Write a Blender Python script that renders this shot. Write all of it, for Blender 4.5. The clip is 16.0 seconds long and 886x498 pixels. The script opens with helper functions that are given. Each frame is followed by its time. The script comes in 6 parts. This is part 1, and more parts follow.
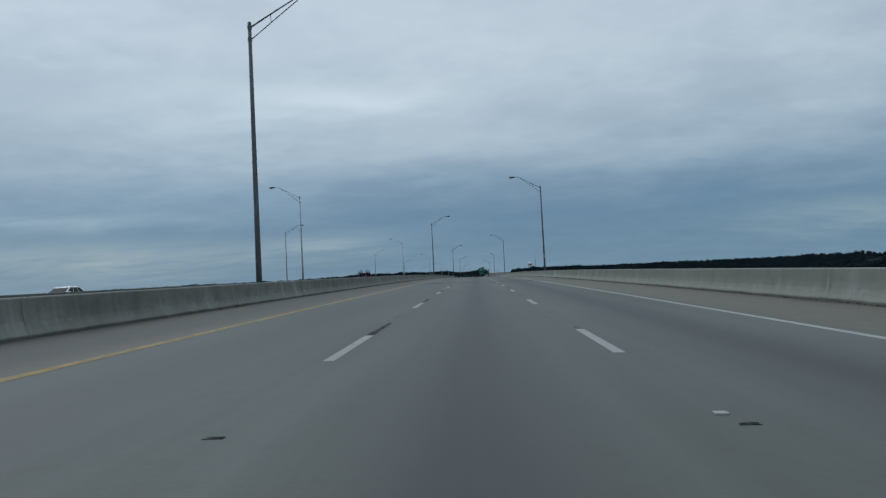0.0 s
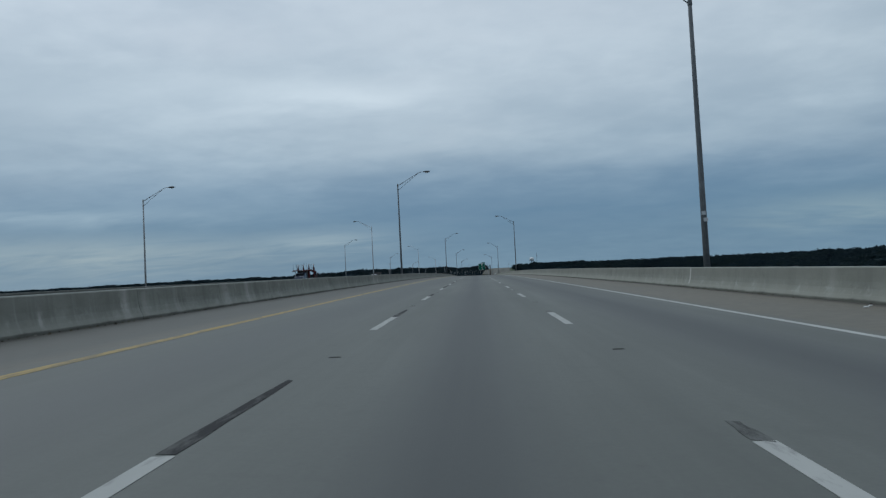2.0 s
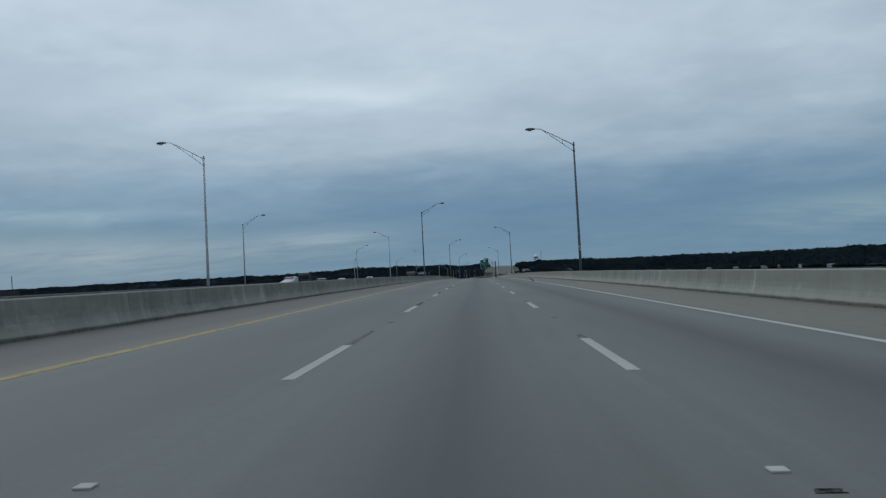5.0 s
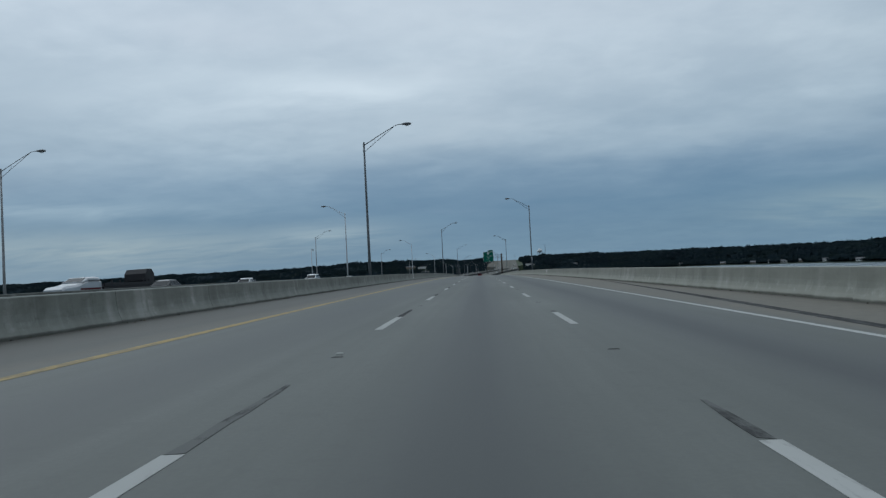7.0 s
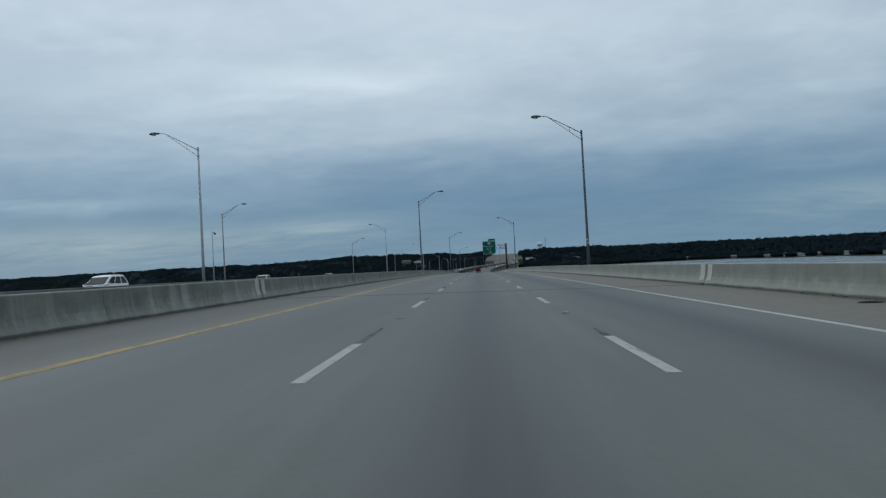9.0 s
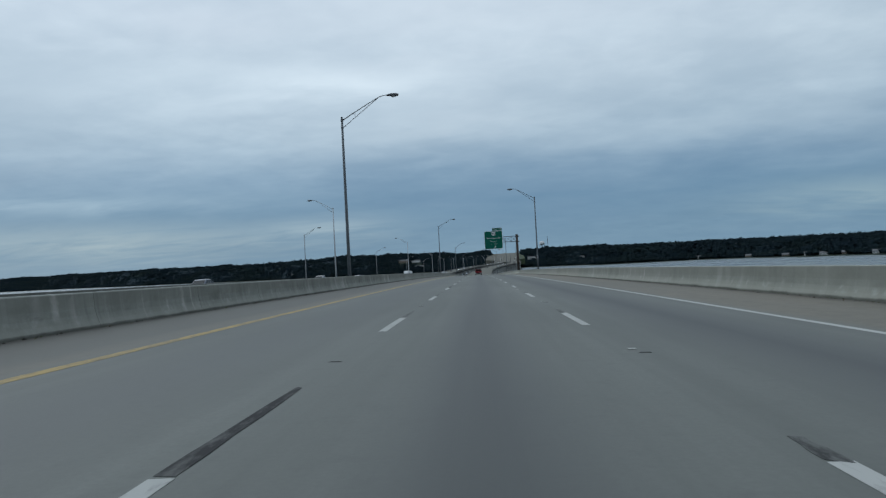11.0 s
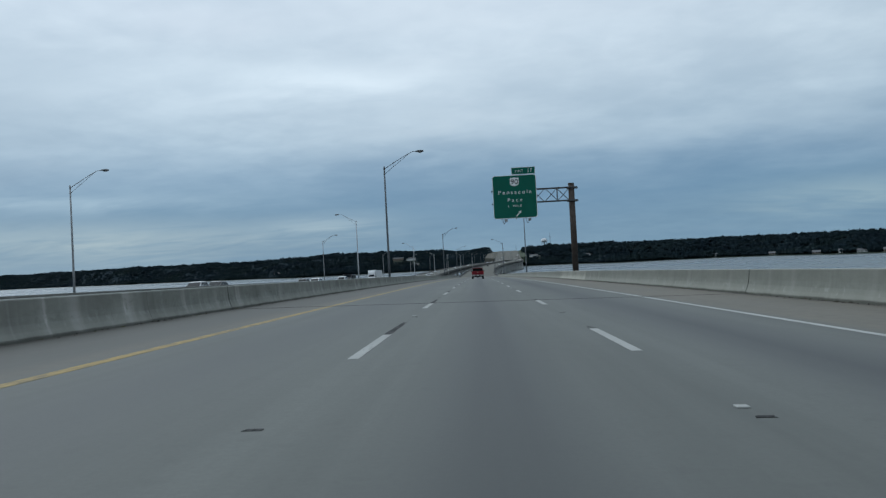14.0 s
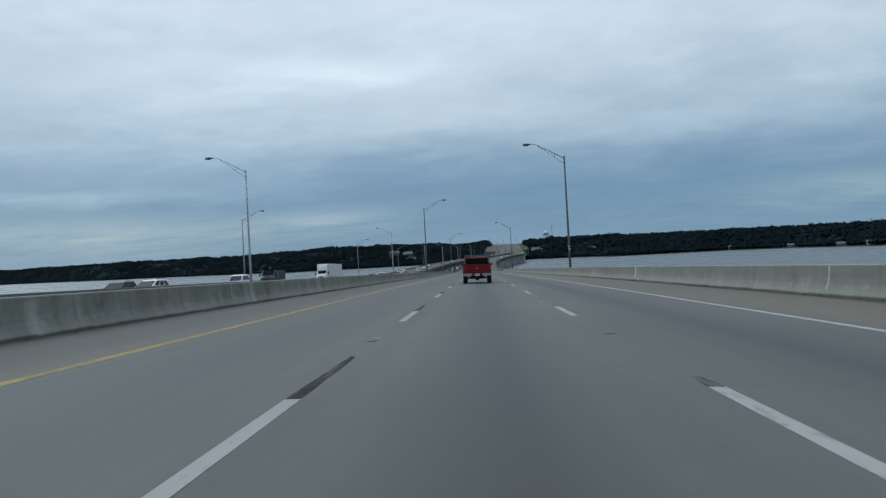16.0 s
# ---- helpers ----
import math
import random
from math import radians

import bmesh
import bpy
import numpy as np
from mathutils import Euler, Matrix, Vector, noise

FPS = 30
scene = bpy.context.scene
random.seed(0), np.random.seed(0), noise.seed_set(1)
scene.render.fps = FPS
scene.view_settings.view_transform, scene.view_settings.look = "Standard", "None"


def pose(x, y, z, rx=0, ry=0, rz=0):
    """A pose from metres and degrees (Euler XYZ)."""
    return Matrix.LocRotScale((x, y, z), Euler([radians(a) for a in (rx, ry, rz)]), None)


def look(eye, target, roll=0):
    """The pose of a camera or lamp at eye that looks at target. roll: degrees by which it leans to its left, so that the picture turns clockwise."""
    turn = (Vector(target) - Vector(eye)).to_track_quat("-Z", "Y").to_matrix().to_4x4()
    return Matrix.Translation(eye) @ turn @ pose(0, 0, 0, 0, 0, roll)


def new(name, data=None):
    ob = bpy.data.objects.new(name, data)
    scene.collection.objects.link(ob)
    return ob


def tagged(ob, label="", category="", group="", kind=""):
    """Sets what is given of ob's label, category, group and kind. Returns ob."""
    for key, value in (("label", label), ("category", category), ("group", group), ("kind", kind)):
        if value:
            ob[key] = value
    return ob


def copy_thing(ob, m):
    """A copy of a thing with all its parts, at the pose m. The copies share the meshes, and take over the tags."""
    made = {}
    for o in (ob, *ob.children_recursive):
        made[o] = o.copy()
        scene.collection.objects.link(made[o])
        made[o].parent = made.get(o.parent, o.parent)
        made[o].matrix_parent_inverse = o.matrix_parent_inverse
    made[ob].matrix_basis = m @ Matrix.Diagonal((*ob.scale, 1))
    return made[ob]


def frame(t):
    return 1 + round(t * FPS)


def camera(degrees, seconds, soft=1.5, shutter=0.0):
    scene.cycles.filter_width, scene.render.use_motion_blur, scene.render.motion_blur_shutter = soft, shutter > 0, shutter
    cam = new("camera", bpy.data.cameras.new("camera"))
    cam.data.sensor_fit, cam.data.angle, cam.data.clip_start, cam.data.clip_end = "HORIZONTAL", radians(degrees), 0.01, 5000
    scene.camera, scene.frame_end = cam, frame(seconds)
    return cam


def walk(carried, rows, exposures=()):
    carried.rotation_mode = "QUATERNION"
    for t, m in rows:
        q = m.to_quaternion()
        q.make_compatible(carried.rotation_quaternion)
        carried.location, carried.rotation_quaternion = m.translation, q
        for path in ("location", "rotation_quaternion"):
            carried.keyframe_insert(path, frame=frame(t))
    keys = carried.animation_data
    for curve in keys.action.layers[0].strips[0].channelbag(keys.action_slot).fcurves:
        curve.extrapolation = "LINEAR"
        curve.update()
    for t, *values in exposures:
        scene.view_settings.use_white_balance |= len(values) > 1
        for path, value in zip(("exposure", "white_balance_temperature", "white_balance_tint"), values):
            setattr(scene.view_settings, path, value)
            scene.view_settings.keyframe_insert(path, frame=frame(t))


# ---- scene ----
# ---------------------------------------------------------------- camera
cam = camera(64.6, 16.0, soft=1.35)
# seconds, x, y, z, yaw, pitch, roll
PATH = [
    (0, -0.000, 0.00, 1.098, 2.627, 2.736, 2.904),
    (0.5, -0.000, 17.19, 1.383, 2.657, 2.695, 2.887),
    (1, -0.009, 34.33, 1.650, 2.667, 2.750, 2.894),
    (1.5, 0.039, 51.54, 1.898, 2.590, 2.564, 2.877),
    (2, 0.059, 68.91, 2.131, 2.631, 2.373, 2.887),
    (2.5, 0.099, 86.29, 2.345, 2.605, 2.518, 2.882),
    (3, 0.160, 103.64, 2.540, 2.586, 2.418, 2.862),
    (3.5, 0.190, 120.85, 2.715, 2.670, 2.263, 2.920),
    (4, 0.179, 137.98, 2.872, 2.725, 2.337, 2.940),
    (6.5, 0.092, 222.82, 3.385, 2.887, 1.890, 2.963),
    (7, 0.043, 239.58, 3.435, 2.956, 1.789, 2.976),
    (7.5, -0.016, 256.32, 3.467, 2.923, 1.696, 3.011),
    (8, -0.079, 273.34, 3.482, 2.907, 1.872, 2.993),
    (8.5, -0.074, 290.03, 3.479, 2.742, 1.887, 2.995),
    (9, -0.090, 306.82, 3.458, 2.832, 1.302, 3.051),
    (11.5, -0.156, 391.09, 3.092, 2.847, 1.276, 3.046),
    (12, -0.206, 407.97, 2.967, 2.881, 1.358, 3.056),
    (12.5, -0.244, 424.73, 2.825, 2.826, 1.372, 3.020),
    (13, -0.294, 441.51, 2.666, 2.766, 1.383, 2.996),
    (13.5, -0.273, 458.41, 2.487, 2.758, 1.138, 2.957),
    (14, -0.245, 475.27, 2.290, 2.761, 1.147, 2.975),
    (14.5, -0.246, 492.13, 2.077, 2.750, 0.943, 3.045),
    (15, -0.269, 508.92, 1.848, 2.716, 0.878, 3.063),
    (15.5, -0.272, 525.71, 1.600, 2.688, 1.038, 3.096),
    (16, -0.250, 542.63, 1.333, 2.744, 0.654, 3.123),
]


def eye_pose(x, y, z, yaw, pitch, roll):
    a, b = radians(yaw), radians(pitch)
    way = Vector((-math.sin(a) * math.cos(b), math.cos(a) * math.cos(b), math.sin(b)))
    eye = Vector((x, y, z))
    return look(eye, eye + way * 50, -roll)


walk(cam, [(r[0], eye_pose(*r[1:])) for r in PATH],
     exposures=[(0, -0.08, 6300, 9), (4, -0.08, 6300, 9), (7, -0.04, 6300, 9), (9, 0.0, 6300, 9), (11.5, 0.14, 6300, 9), (16, 0.2, 6300, 9)])

# ---------------------------------------------------------------- sky and sun
SUN_EL, SUN_AZ = radians(40), radians(-58)
world = bpy.data.worlds.new("overcast_sky")
scene.world = world
world.use_nodes = True


class Nodes:
    """A small helper for building node trees."""

    def __init__(self, tree):
        self.tree = tree
        self.tree.nodes.clear()

    def add(self, kind, **values):
        n = self.tree.nodes.new(kind)
        for k, v in values.items():
            key = int(k[1:]) if k[0] == "i" and k[1:].isdigit() else k.replace("_", " ")
            self.put(n.inputs[key], v)
        return n

    def put(self, socket, v):
        if isinstance(v, bpy.types.NodeSocket):
            self.tree.links.new(v, socket)
        elif isinstance(v, bpy.types.Node):
            self.tree.links.new(v.outputs[0], socket)
        else:
            socket.default_value = v

    def math(self, op, a, b=0.0, c=None, clamp=False):
        n = self.add("ShaderNodeMath", i0=a, i1=b)
        n.operation, n.use_clamp = op, clamp
        if c is not None:
            self.put(n.inputs[2], c)
        return n.outputs[0]

    def vmath(self, op, a, b):
        n = self.add("ShaderNodeVectorMath", i0=a, i1=b)
        n.operation = op
        return n.outputs[0]

    def noise(self, vec, scale, detail=4.0, rough=0.55, dist=0.0):
        return self.add("ShaderNodeTexNoise", Vector=vec, Scale=scale, Detail=detail, Roughness=rough, Distortion=dist).outputs[0]

    def ramp(self, fac, stops, interp="LINEAR"):
        n = self.add("ShaderNodeValToRGB", Fac=fac)
        n.color_ramp.interpolation = interp
        el = n.color_ramp.elements
        while len(el) < len(stops):
            el.new(0.5)
        for e, (pos, col) in zip(el, stops):
            e.position = pos
            e.color = col if len(col) == 4 else (*col, 1)
        return n.outputs[0]

    def maprange(self, v, a, b, c=0.0, d=1.0, smooth=False):
        n = self.add("ShaderNodeMapRange", Value=v)
        n.clamp, n.interpolation_type = True, "SMOOTHSTEP" if smooth else "LINEAR"
        for k, x in zip(("From Min", "From Max", "To Min", "To Max"), (a, b, c, d)):
            n.inputs[k].default_value = x
        return n.outputs[0]

    def mix(self, fac, a, b, blend="MIX"):
        n = self.add("ShaderNodeMix")
        n.data_type, n.blend_type = "RGBA", blend
        self.put(n.inputs[0], fac)
        self.put(n.inputs[6], a)
        self.put(n.inputs[7], b)
        return n.outputs[2]


def rgb(r, g, b):
    return (r, g, b, 1.0)


def build_sky():
    n = Nodes(world.node_tree)
    d = n.add("ShaderNodeTexCoord").outputs["Generated"]
    sep = n.add("ShaderNodeSeparateXYZ", Vector=d)
    z = n.math("MAXIMUM", sep.outputs[2], 0.0)
    # cloud sheet seen in perspective: streaks lie flat towards the horizon
    inv = n.math("DIVIDE", 1.0, n.math("ADD", z, 0.16))
    flat = n.add("ShaderNodeCombineXYZ", X=n.math("MULTIPLY", sep.outputs[0], inv), Y=n.math("MULTIPLY", sep.outputs[1], n.math("MULTIPLY", inv, 1.25)), Z=0.35).outputs[0]
    big = n.noise(flat, 0.7, 3.0, 0.5, 0.4)
    mid = n.noise(flat, 1.9, 4.0, 0.45, 0.25)
    fine = n.noise(flat, 5.0, 4.0, 0.5, 0.3)
    puff = n.noise(n.vmath("MULTIPLY", flat, (1.0, 0.8, 1.0)), 9.0, 5.0, 0.55, 0.2)
    cover = n.math("ADD", n.math("ADD", n.math("MULTIPLY", big, 0.40), n.math("MULTIPLY", puff, 0.14)), n.math("ADD", n.math("MULTIPLY", mid, 0.26), n.math("MULTIPLY", fine, 0.20)))
    cover = n.maprange(cover, 0.37, 0.66, 0, 1, True)
    # the lower sheet is a smooth blue-grey bank, the upper one broken and bright
    warp = n.math("MULTIPLY", n.math("SUBTRACT", mid, 0.5), 0.045)
    h = n.math("ADD", z, warp)
    base = n.ramp(h, [(0.0, (0.155, 0.268, 0.370)), (0.035, (0.128, 0.232, 0.338)), (0.085, (0.115, 0.218, 0.332)), (0.13, (0.184, 0.287, 0.395)),
                      (0.19, (0.342, 0.442, 0.528)), (0.27, (0.435, 0.528, 0.607)), (0.38, (0.448, 0.535, 0.620)), (1.0, (0.46, 0.53, 0.60))])
    light = n.ramp(h, [(0.0, (0.195, 0.312, 0.410)), (0.035, (0.165, 0.278, 0.382)), (0.085, (0.145, 0.255, 0.365)), (0.13, (0.258, 0.370, 0.474)),
                       (0.19, (0.462, 0.568, 0.648)), (0.27, (0.590, 0.686, 0.753)), (0.38, (0.605, 0.688, 0.762)), (1.0, (0.62, 0.68, 0.74))])
    col = n.mix(cover, base, light)
    # single brighter openings in the sheet: bearing, height, half widths, colour, strength
    az = n.math("ARCTAN2", sep.outputs[0], sep.outputs[1])
    ragged = n.noise(n.vmath("MULTIPLY", flat, (1.0, 1.6, 1.0)), 2.2, 4.0, 0.52, 0.5)
    drift = n.math("MULTIPLY", n.math("SUBTRACT", ragged, 0.5), 0.05)
    high = ((-11, 0.258, 0.17, 0.022, (0.72, 0.82, 0.88), 0.9),
            (-27, 0.245, 0.25, 0.03, (0.58, 0.68, 0.75), 0.6),
            (17, 0.165, 0.26, 0.02, (0.38, 0.48, 0.56), 0.55),
            (2, 0.37, 0.30, 0.05, (0.62, 0.69, 0.75), 0.6),
            (-20, 0.33, 0.12, 0.02, (0.60, 0.67, 0.74), 0.6),
            (-3, 0.20, 0.17, 0.03, (0.47, 0.56, 0.63), 0.6),
            (33, 0.31, 0.15, 0.10, (0.38, 0.47, 0.54), 0.75),
            (-37, 0.20, 0.14, 0.09, (0.30, 0.39, 0.47), 0.5),
            (-4, 0.30, 0.30, 0.08, (0.60, 0.68, 0.745), 0.4))
    low = ((-30, 0.100, 0.22, 0.012, (0.33, 0.45, 0.54), 0.8),
           (-29, 0.052, 0.24, 0.024, (0.39, 0.475, 0.495), 0.66),
           (-12, 0.062, 0.09, 0.016, (0.35, 0.45, 0.50), 0.85),
           (28, 0.062, 0.13, 0.02, (0.31, 0.42, 0.46), 0.7),
           (3, 0.095, 0.34, 0.05, (0.155, 0.255, 0.365), 0.6),
           (33, 0.14, 0.12, 0.06, (0.20, 0.29, 0.38), 0.5),
           (-36, 0.02, 0.2, 0.03, (0.20, 0.31, 0.40), 0.4))
    for bearing, height, wide, tall, tint, much in high + low:
        u = n.math("DIVIDE", n.math("SUBTRACT", az, radians(bearing)), wide)
        v = n.math("DIVIDE", n.math("ADD", n.math("SUBTRACT", z, height), n.math("MULTIPLY", drift, 0.7 if tall > 0.015 else 0.3)), tall)
        q = n.math("EXPONENT", n.math("MULTIPLY", n.math("ADD", n.math("MULTIPLY", u, u), n.math("MULTIPLY", v, v)), -1.0))
        q = n.math("MULTIPLY", q, n.maprange(ragged, 0.3, 0.65, 0.35 * much, much))
        col = n.mix(q, col, rgb(*tint))
    sky = n.add("ShaderNodeTexSky")
    sky.sky_type, sky.sun_disc, sky.sun_elevation, sky.sun_rotation = "NISHITA", False, SUN_EL, SUN_AZ
    b1 = n.add("ShaderNodeBackground", Color=col, Strength=0.95)
    b2 = n.add("ShaderNodeBackground", Color=sky.outputs[0], Strength=0.006)
    both = n.add("ShaderNodeAddShader")
    n.put(both.inputs[0], b1)
    n.put(both.inputs[1], b2)
    n.put(n.add("ShaderNodeOutputWorld").inputs["Surface"], both)


build_sky()
sun_data = bpy.data.lights.new("sun", "SUN")
sun_data.energy, sun_data.angle, sun_data.color = 0.75, radians(75), (0.90, 0.97, 1.0)
sun = new("sun", sun_data)
sun.matrix_world = look(Vector((math.sin(SUN_AZ) * math.cos(SUN_EL), math.cos(SUN_AZ) * math.cos(SUN_EL), math.sin(SUN_EL))) * 100, (0, 0, 0))

# ---------------------------------------------------------------- materials


def material(name, build):
    m = bpy.data.materials.new(name)
    m.use_nodes = True
    n = Nodes(m.node_tree)
    bsdf = n.add("ShaderNodeBsdfPrincipled")
    out = n.add("ShaderNodeOutputMaterial", Surface=bsdf.outputs[0])
    build(n, bsdf)
    return m


def coords(n):
    return n.add("ShaderNodeTexCoord").outputs["Object"]


def chance(n):
    return n.add("ShaderNodeObjectInfo").outputs["Random"]


def dull(b, level):
    b.inputs["Specular IOR Level"].default_value = level


def relief(n, bsdf, height, strength, distance=0.01):
    b = n.add("ShaderNodeBump", Height=height, Strength=strength, Distance=distance)
    n.put(bsdf.inputs["Normal"], b.outputs[0])


def simple(name, col, rough=0.5, metal=0.0, vary=0.12, scale=6.0, bump=0.1, coat=0.0):
    def build(n, b):
        c = coords(n)
        v = n.noise(c, scale, 5, 0.6)
        v2 = n.noise(c, scale * 9, 3, 0.6)
        k = n.math("ADD", n.math("MULTIPLY", v, 0.7), n.math("MULTIPLY", v2, 0.3))
        lo = tuple(x * (1 - vary) for x in col)
        hi = tuple(min(1, x * (1 + vary)) for x in col)
        n.put(b.inputs["Base Color"], n.ramp(k, [(0.3, lo), (0.7, hi)]))
        n.put(b.inputs["Roughness"], n.maprange(v2, 0.3, 0.7, max(0.02, rough - 0.06), min(1, rough + 0.06)))
        b.inputs["Metallic"].default_value = metal
        b.inputs["Coat Weight"].default_value = coat
        if rough >= 0.6:
            dull(b, 0.25)
        if bump:
            relief(n, b, v2, bump, 0.004)
    return material(name, build)


def deck_concrete(lanes, spots=()):
    """Grooved bridge-deck concrete; the middle of each lane is darkened by dripped oil, the shoulders by dirt."""
    def build(n, b):
        c = coords(n)
        sep = n.add("ShaderNodeSeparateXYZ", Vector=c)
        x = sep.outputs[0]
        wob = n.math("MULTIPLY", n.math("SUBTRACT", n.noise(n.vmath("MULTIPLY", c, (0.3, 0.02, 0)), 1.0, 2), 0.5), 0.5)
        xs = n.math("ADD", x, wob)
        total = 0.0
        for mid, wide, much in lanes:
            g = n.math("DIVIDE", n.math("SUBTRACT", xs, mid), wide)
            g = n.math("MULTIPLY", n.math("EXPONENT", n.math("MULTIPLY", n.math("MULTIPLY", g, g), -1.0)), much)
            total = n.math("ADD", total, g)
        streak = n.noise(n.vmath("MULTIPLY", c, (1.6, 0.035, 0)), 1.0, 5, 0.6)
        patch = n.noise(n.vmath("MULTIPLY", c, (0.25, 0.06, 0)), 1.0, 4, 0.6)
        grain = n.noise(c, 22.0, 4, 0.7)
        speck = n.noise(c, 3.5, 5, 0.65)
        base = n.ramp(n.math("ADD", n.math("MULTIPLY", streak, 0.5), n.math("MULTIPLY", patch, 0.5)),
                      [(0.32, (0.087, 0.0935, 0.084)), (0.5, (0.118, 0.1255, 0.113)), (0.68, (0.153, 0.162, 0.146))])
        base = n.mix(n.maprange(grain, 0.35, 0.65, 0.0, 0.3), base, rgb(0.082, 0.086, 0.080))
        base = n.mix(n.maprange(speck, 0.55, 0.75, 0.0, 0.38), base, rgb(0.080, 0.084, 0.078))
        base = n.mix(n.math("MULTIPLY", total, n.maprange(streak, 0.25, 0.7, 0.7, 1.15), clamp=True), base, rgb(0.052, 0.056, 0.055))
        edge = n.maprange(n.math("ABSOLUTE", n.math("SUBTRACT", x, MID_X[0])), 5.35, 6.0, 0.0, 0.85, True)
        dirt = n.ramp(speck, [(0.3, (0.120, 0.101, 0.073)), (0.7, (0.180, 0.154, 0.113))])
        # left shoulder: dirt, painted darker still for the dimming through the windscreen
        dirt = n.mix(n.maprange(n.math("SUBTRACT", x, MID_X[0]), -5.5, -6.5, 0.0, 0.8), dirt, rgb(0.056, 0.055, 0.048))
        base = n.mix(n.math("MULTIPLY", edge, n.maprange(patch, 0.3, 0.7, 0.6, 1.0)), base, dirt)
        rub = n.noise(n.vmath("MULTIPLY", c, (1.0, 0.25, 1.0)), 1.4, 5, 0.65)
        gut = n.maprange(n.math("ADD", n.math("ABSOLUTE", n.math("SUBTRACT", x, MID_X[0])), n.math("MULTIPLY", n.math("SUBTRACT", rub, 0.5), 0.9)), 8.50, 8.80, 0.0, 0.75)
        base = n.mix(gut, base, n.ramp(speck, [(0.3, (0.024, 0.023, 0.019)), (0.6, (0.045, 0.042, 0.033)), (0.75, (0.10, 0.095, 0.075))]))
        # single oil spills: x, y, half widths, depth
        for sx, sy, wx, wy, much in spots:
            u = n.math("DIVIDE", n.math("SUBTRACT", xs, sx), wx)
            v = n.math("DIVIDE", n.math("ADD", n.math("SUBTRACT", sep.outputs[1], sy), n.math("MULTIPLY", n.math("SUBTRACT", speck, 0.5), 0.5)), wy)
            q = n.math("EXPONENT", n.math("MULTIPLY", n.math("ADD", n.math("MULTIPLY", u, u), n.math("MULTIPLY", v, v)), -1.0))
            base = n.mix(n.math("MULTIPLY", q, much), base, rgb(0.045, 0.045, 0.043))
        n.put(b.inputs["Base Color"], base)
        n.put(b.inputs["Roughness"], n.maprange(total, 0.0, 0.6, 0.74, 0.66))
        dull(b, 0.5)
        tine = n.add("ShaderNodeTexWave", Vector=c, Scale=8.0, Distortion=1.5)
        tine.bands_direction = "Y"
        relief(n, b, n.math("ADD", n.math("MULTIPLY", grain, 0.9), n.math("MULTIPLY", tine.outputs[1], 0.03)), 0.2, 0.003)
    return material("deck_concrete", build)


MID_X = [-0.08]
M_DECK = deck_concrete([(-0.1, 0.66, 0.92), (3.55, 0.80, 0.95), (-3.7, 1.0, 0.58)],
                       ((-4.7, 230.9, 0.4, 0.22, 0.65), (-4.58, 232.5, 0.35, 0.2, 0.45), (-1.42, 231.4, 0.33, 0.2, 0.6), (-1.5, 232.4, 0.3, 0.2, 0.45), (4.6, 156.4, 0.45, 0.25, 0.6)))
MID_X[0] = -33.9
M_DECK_FAR = deck_concrete([(-33.9, 0.7, 0.5), (-37.5, 0.7, 0.5), (-30.3, 0.7, 0.4)])


